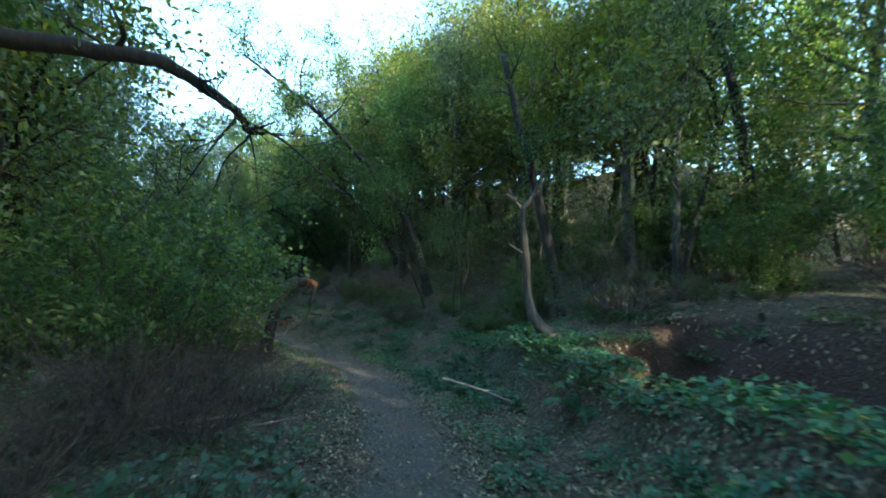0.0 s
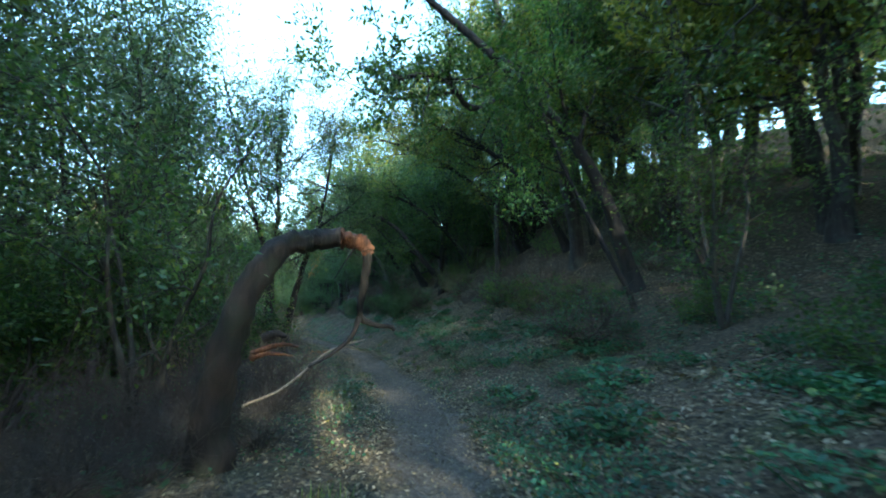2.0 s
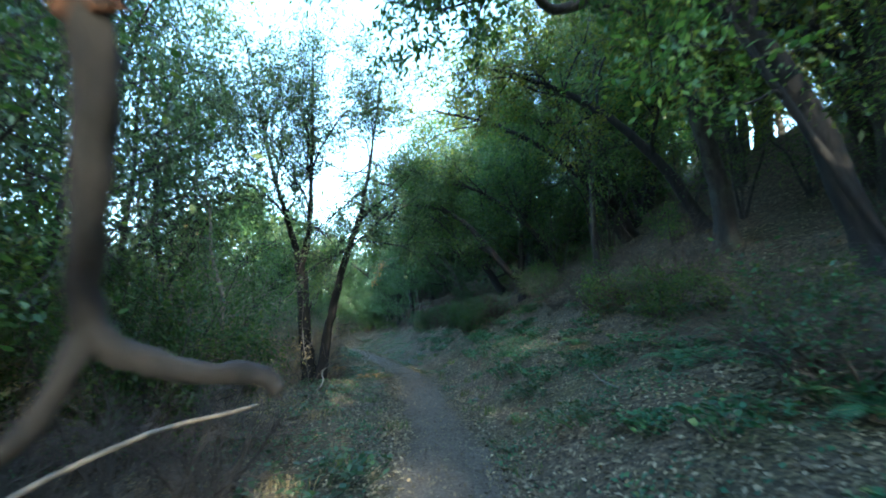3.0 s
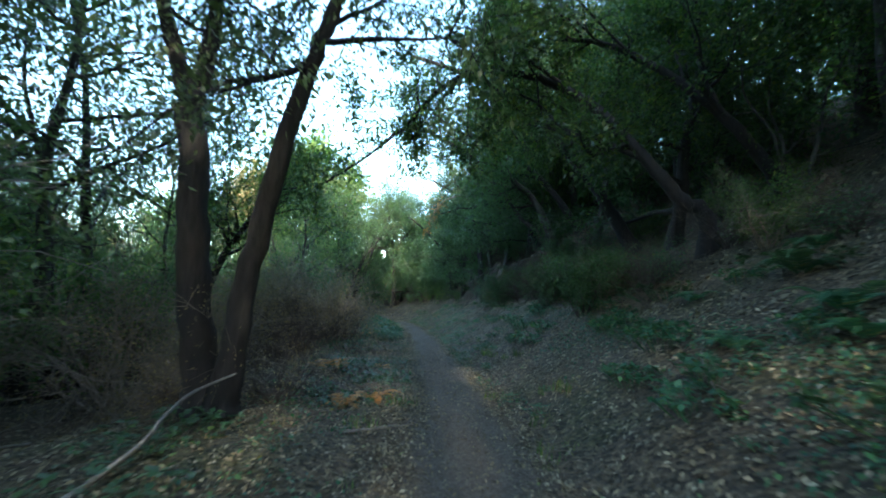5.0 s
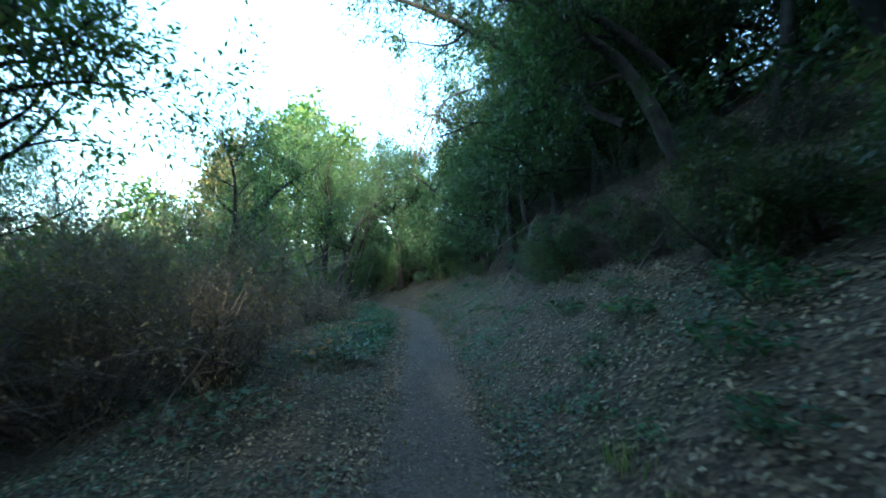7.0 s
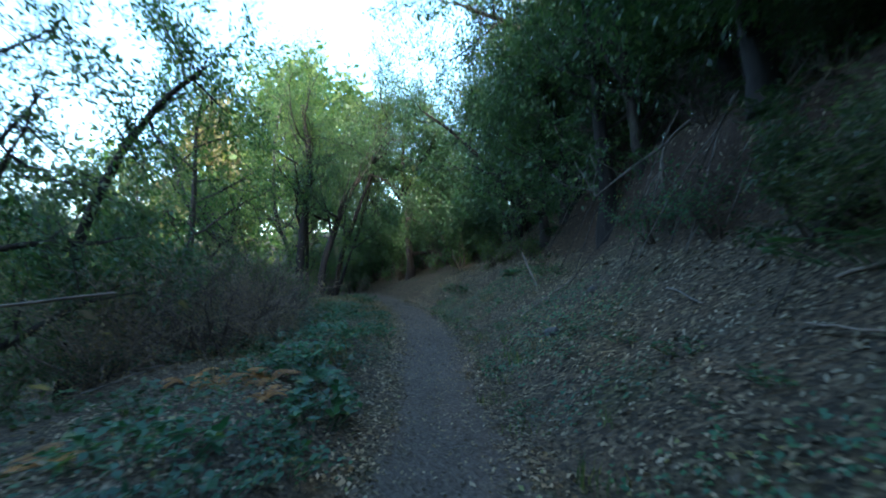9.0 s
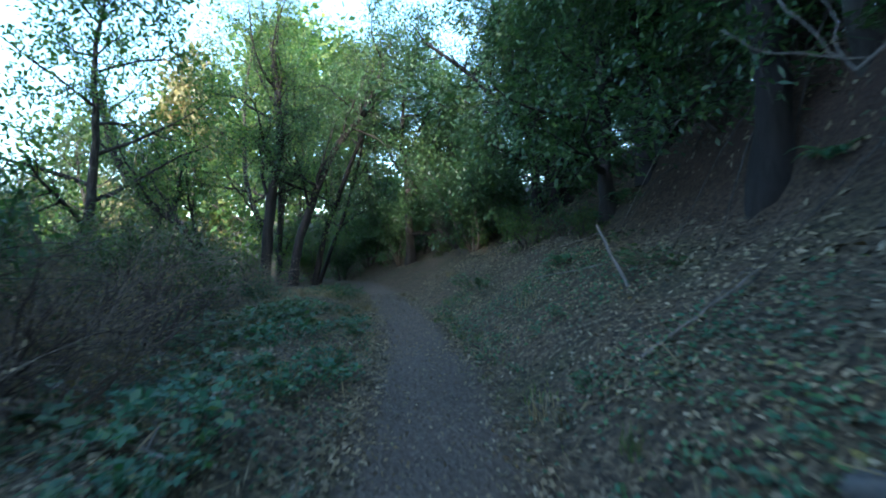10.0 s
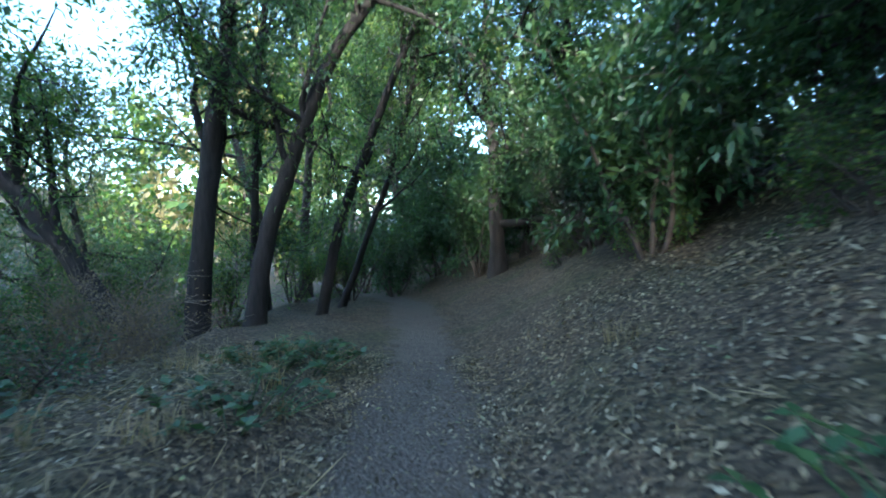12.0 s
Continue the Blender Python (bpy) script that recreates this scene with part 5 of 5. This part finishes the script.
def litter(name, label, count, s0, s1, d0, d1, mat, length, width, lift=0.012, seed=1, bias=1.0, patch=0.0):
    """Fallen leaves strewn on the ground; nobody could count them."""
    g = np.random.default_rng(seed)
    s = g.uniform(s0, s1, count)
    d = d0 + (d1 - d0) * g.uniform(0, 1, count) ** bias
    i = np.clip(np.searchsorted(ALONG, s) - 1, 0, len(SEG) - 1)
    u = ((s - ALONG[i]) / SEG_L[i])[:, None]
    t = SEG[i] / SEG_L[i][:, None]
    xy = TRAIL[i, :2] + SEG[i] * u + np.stack([t[:, 1], -t[:, 0]], 1) * d[:, None]
    if patch:
        xy = xy[wave(xy[:, 0], xy[:, 1], patch) + g.normal(0, 0.15, count) > 0.05]
        count = len(xy)
    c = np.column_stack([xy, ground(xy[:, 0], xy[:, 1]) + g.uniform(0.002, lift, count)])
    a = g.uniform(0, 6.28, count)
    h = 0.05
    slope = np.stack([(ground(xy[:, 0] + h, xy[:, 1]) - ground(xy[:, 0] - h, xy[:, 1])) / (2 * h), (ground(xy[:, 0], xy[:, 1] + h) - ground(xy[:, 0], xy[:, 1] - h)) / (2 * h)], 1)
    w = np.stack([np.cos(a), np.sin(a)], 1)
    dirs = unit(np.column_stack([w, (w * slope).sum(1) + g.normal(0.12, 0.3, count)]))
    up = unit(np.column_stack([-slope, np.ones(count)]) + g.normal(0, 0.3, (count, 3)))
    side = unit(np.cross(dirs, up))
    nor = np.cross(side, dirs)
    ln, wd = (length * g.uniform(0.5, 1.4, count))[:, None], (width * g.uniform(0.6, 1.3, count))[:, None]
    v = np.stack([c, c + dirs * ln * 0.5 + side * wd / 2 + nor * wd * 0.2, c + dirs * ln, c + dirs * ln * 0.5 - side * wd / 2 + nor * wd * 0.2], 1).reshape(-1, 3)
    ob = new(name, mesh_from(name, v, np.arange(count * 4).reshape(-1, 4), mat))
    return tagged(ob, label, {"straw": "dry grass", "clover": "ground cover"}.get(name, "leaf litter"), kind="stuff")


litter("leaf_litter", "brown fallen leaves strewn thickly along the bank", 42000, -1, 37, 0.36, 2.0, LITTER, 0.036, 0.02, seed=2)
litter("leaf_litter", "brown fallen leaves higher on the bank", 34000, -1, 37, 1.8, 6.0, LITTER, 0.055, 0.03, seed=5, bias=1.3)
litter("leaf_litter", "brown fallen leaves beside the trail", 36000, -1, 37, -2.2, -0.33, LITTER, 0.034, 0.019, seed=3)
litter("leaf_litter", "brown fallen leaves in the undergrowth", 9000, -1, 37, -4.5, -2.0, LITTER, 0.05, 0.028, seed=6)
litter("leaf_litter", "scattered leaf crumbs on the trodden earth", 26000, -1, 37, -0.55, 0.6, LITTER, 0.026, 0.015, 0.006, seed=4)
litter("leaf_litter", "fallen leaves drifted along the trail's edge", 9000, -1, 37, 0.26, 0.56, LITTER, 0.03, 0.018, 0.008, seed=15)
litter("leaf_litter", "fallen leaves drifted along the trail's edge", 9000, -1, 37, -0.5, -0.24, LITTER, 0.03, 0.018, 0.008, seed=16)
litter("straw", "matted dry stems beside the trail", 4200, 29, 37, -2.2, -0.3, DRY_GRASS, 0.17, 0.006, 0.05, seed=7)
litter("straw", "matted dry stems at the foot of the bank", 1200, 27, 37, 0.35, 1.3, DRY_GRASS, 0.13, 0.005, 0.04, seed=8)
litter("straw", "dry stems and twigs in the verge", 4000, 0, 25, -2.6, -0.5, DRY_GRASS, 0.15, 0.006, 0.04, seed=9)
litter("clover", "low green leaves creeping along the trail", 30000, 5, 24, 0.34, 1.7, HERB_LEAF, 0.03, 0.022, 0.045, seed=10, patch=0.9)
litter("clover", "low green leaves under the bank", 14000, 24, 34, 0.38, 1.8, HERB_LEAF, 0.03, 0.022, 0.045, seed=11, patch=0.9)
litter("clover", "low green leaves on the verge", 18000, 0, 34, -1.8, -0.38, HERB_LEAF, 0.03, 0.022, 0.05, seed=12, patch=1.1)
litter("clover", "low green leaves on the open slope", 9000, 6, 13, 0.6, 4.5, HERB_LEAF, 0.04, 0.03, 0.07, seed=14, patch=0.8)
litter("clover", "low green leaves over the start of the trail", 16000, -1, 9, 0.4, 3.2, HERB_LEAF, 0.034, 0.025, 0.06, seed=13, patch=0.9)



def stone(name, label, at, size, seed):
    g = random.Random(seed)
    bm = bmesh.new()
    bmesh.ops.create_icosphere(bm, subdivisions=3, radius=1.0)
    off = Vector((g.uniform(0, 9), g.uniform(0, 9), g.uniform(0, 9)))
    for v in bm.verts:
        k = 1 + 0.28 * noise.noise(v.co * 1.3 + off) + 0.1 * noise.noise(v.co * 4 + off)
        v.co = Vector((v.co.x * k * size, v.co.y * k * size * 0.75, v.co.z * k * size * 0.55))
    me = bpy.data.meshes.new(name)
    bm.to_mesh(me)
    bm.free()
    for poly in me.polygons:
        poly.use_smooth = True
    me.materials.append(STONE)
    ob = new(name, me)
    ob.matrix_basis = pose(at[0], at[1], height(at[0], at[1]) + size * 0.15, g.uniform(-12, 12), g.uniform(-12, 12), g.uniform(0, 360))
    return tagged(ob, label, "stone")


stone("stone", "rough grey stone half sunk in leaf litter", [(-13.32, 24.58, -1.14)][0], 0.08, 1)
stone("stone", "small grey stone at the foot of the bank", [(-13.25, 25.19, -1.12)][0], 0.06, 2)
stone("stone", "small mossy stone beside the trail", [(-4.12, 13.45, -0.56)][0], 0.05, 3)

# ---- fallen sticks ----
stick("fallen_stick", "pale bent stick lying beside the trail", [(-6.91, 13.62, -0.79), (-7.05, 14.01, -0.65), (-7.39, 14.36, -0.53), (-7.45, 14.69, -0.44)], 0.014, 0.008, PALE_WOOD, 90, 0)
stick("fallen_stick", "long pale stick in the green brambles", [(0.02, 4.41, -0.02), (0.29, 4.18, -0.05), (0.58, 3.90, -0.10)], 0.012, 0.008, PALE_WOOD, 91, 2)
stick("fallen_stick", "long thin branch lying across the verge", [(-2.81, 8.00, -0.19), (-2.76, 8.24, -0.15), (-2.77, 8.50, -0.08), (-2.77, 8.87, 0.05), (-2.63, 9.15, 0.10)], 0.01, 0.005, TWIG, 92, 0)
stick("fallen_stick", "dry grey branch in the undergrowth", [(-1.87, 2.97, -0.09), (-1.57, 3.07, -0.05), (-1.26, 3.17, -0.03)], 0.012, 0.007, TWIG, 93, 2)
rr = np.random.default_rng(96)
for k in range(26):
    sd, dd = rr.uniform(22.5, 32.5), rr.uniform(2.3, 3.1)
    x, y = trail_point(sd, dd)
    x2, y2 = trail_point(sd + rr.uniform(-0.4, 0.4), dd - rr.uniform(0.3, 0.9))
    top, low = height(x, y) + 0.25, height(x2, y2) + 0.02
    q = [(x, y, top), (x * 0.6 + x2 * 0.4, y * 0.6 + y2 * 0.4, top * 0.55 + low * 0.45 + 0.15), (x2, y2, low)]
    stick("hanging_root", "thin root hanging down the cut bank", q, rr.uniform(0.006, 0.014), 0.004, GREY_WOOD if k % 3 else PALE_WOOD, 200 + k, 1, "root")
sr = np.random.default_rng(94)
for k in range(44):
    s, d = sr.uniform(1, 35), sr.choice([-1, 1]) * sr.uniform(0.7, 3.0)
    a, ln = sr.uniform(0, 6.28), sr.uniform(0.3, 0.9)
    x, y = trail_point(s, d)
    pts = [(x + math.cos(a) * ln * q, y + math.sin(a) * ln * q, height(x + math.cos(a) * ln * q, y + math.sin(a) * ln * q) + 0.015 + 0.04 * q) for q in (0, 0.35, 0.7, 1)]
    stick("fallen_stick", "dry grey stick on the leaf litter", pts, sr.uniform(0.006, 0.012), 0.004, PALE_WOOD if k % 3 else TWIG, 100 + k, 2)
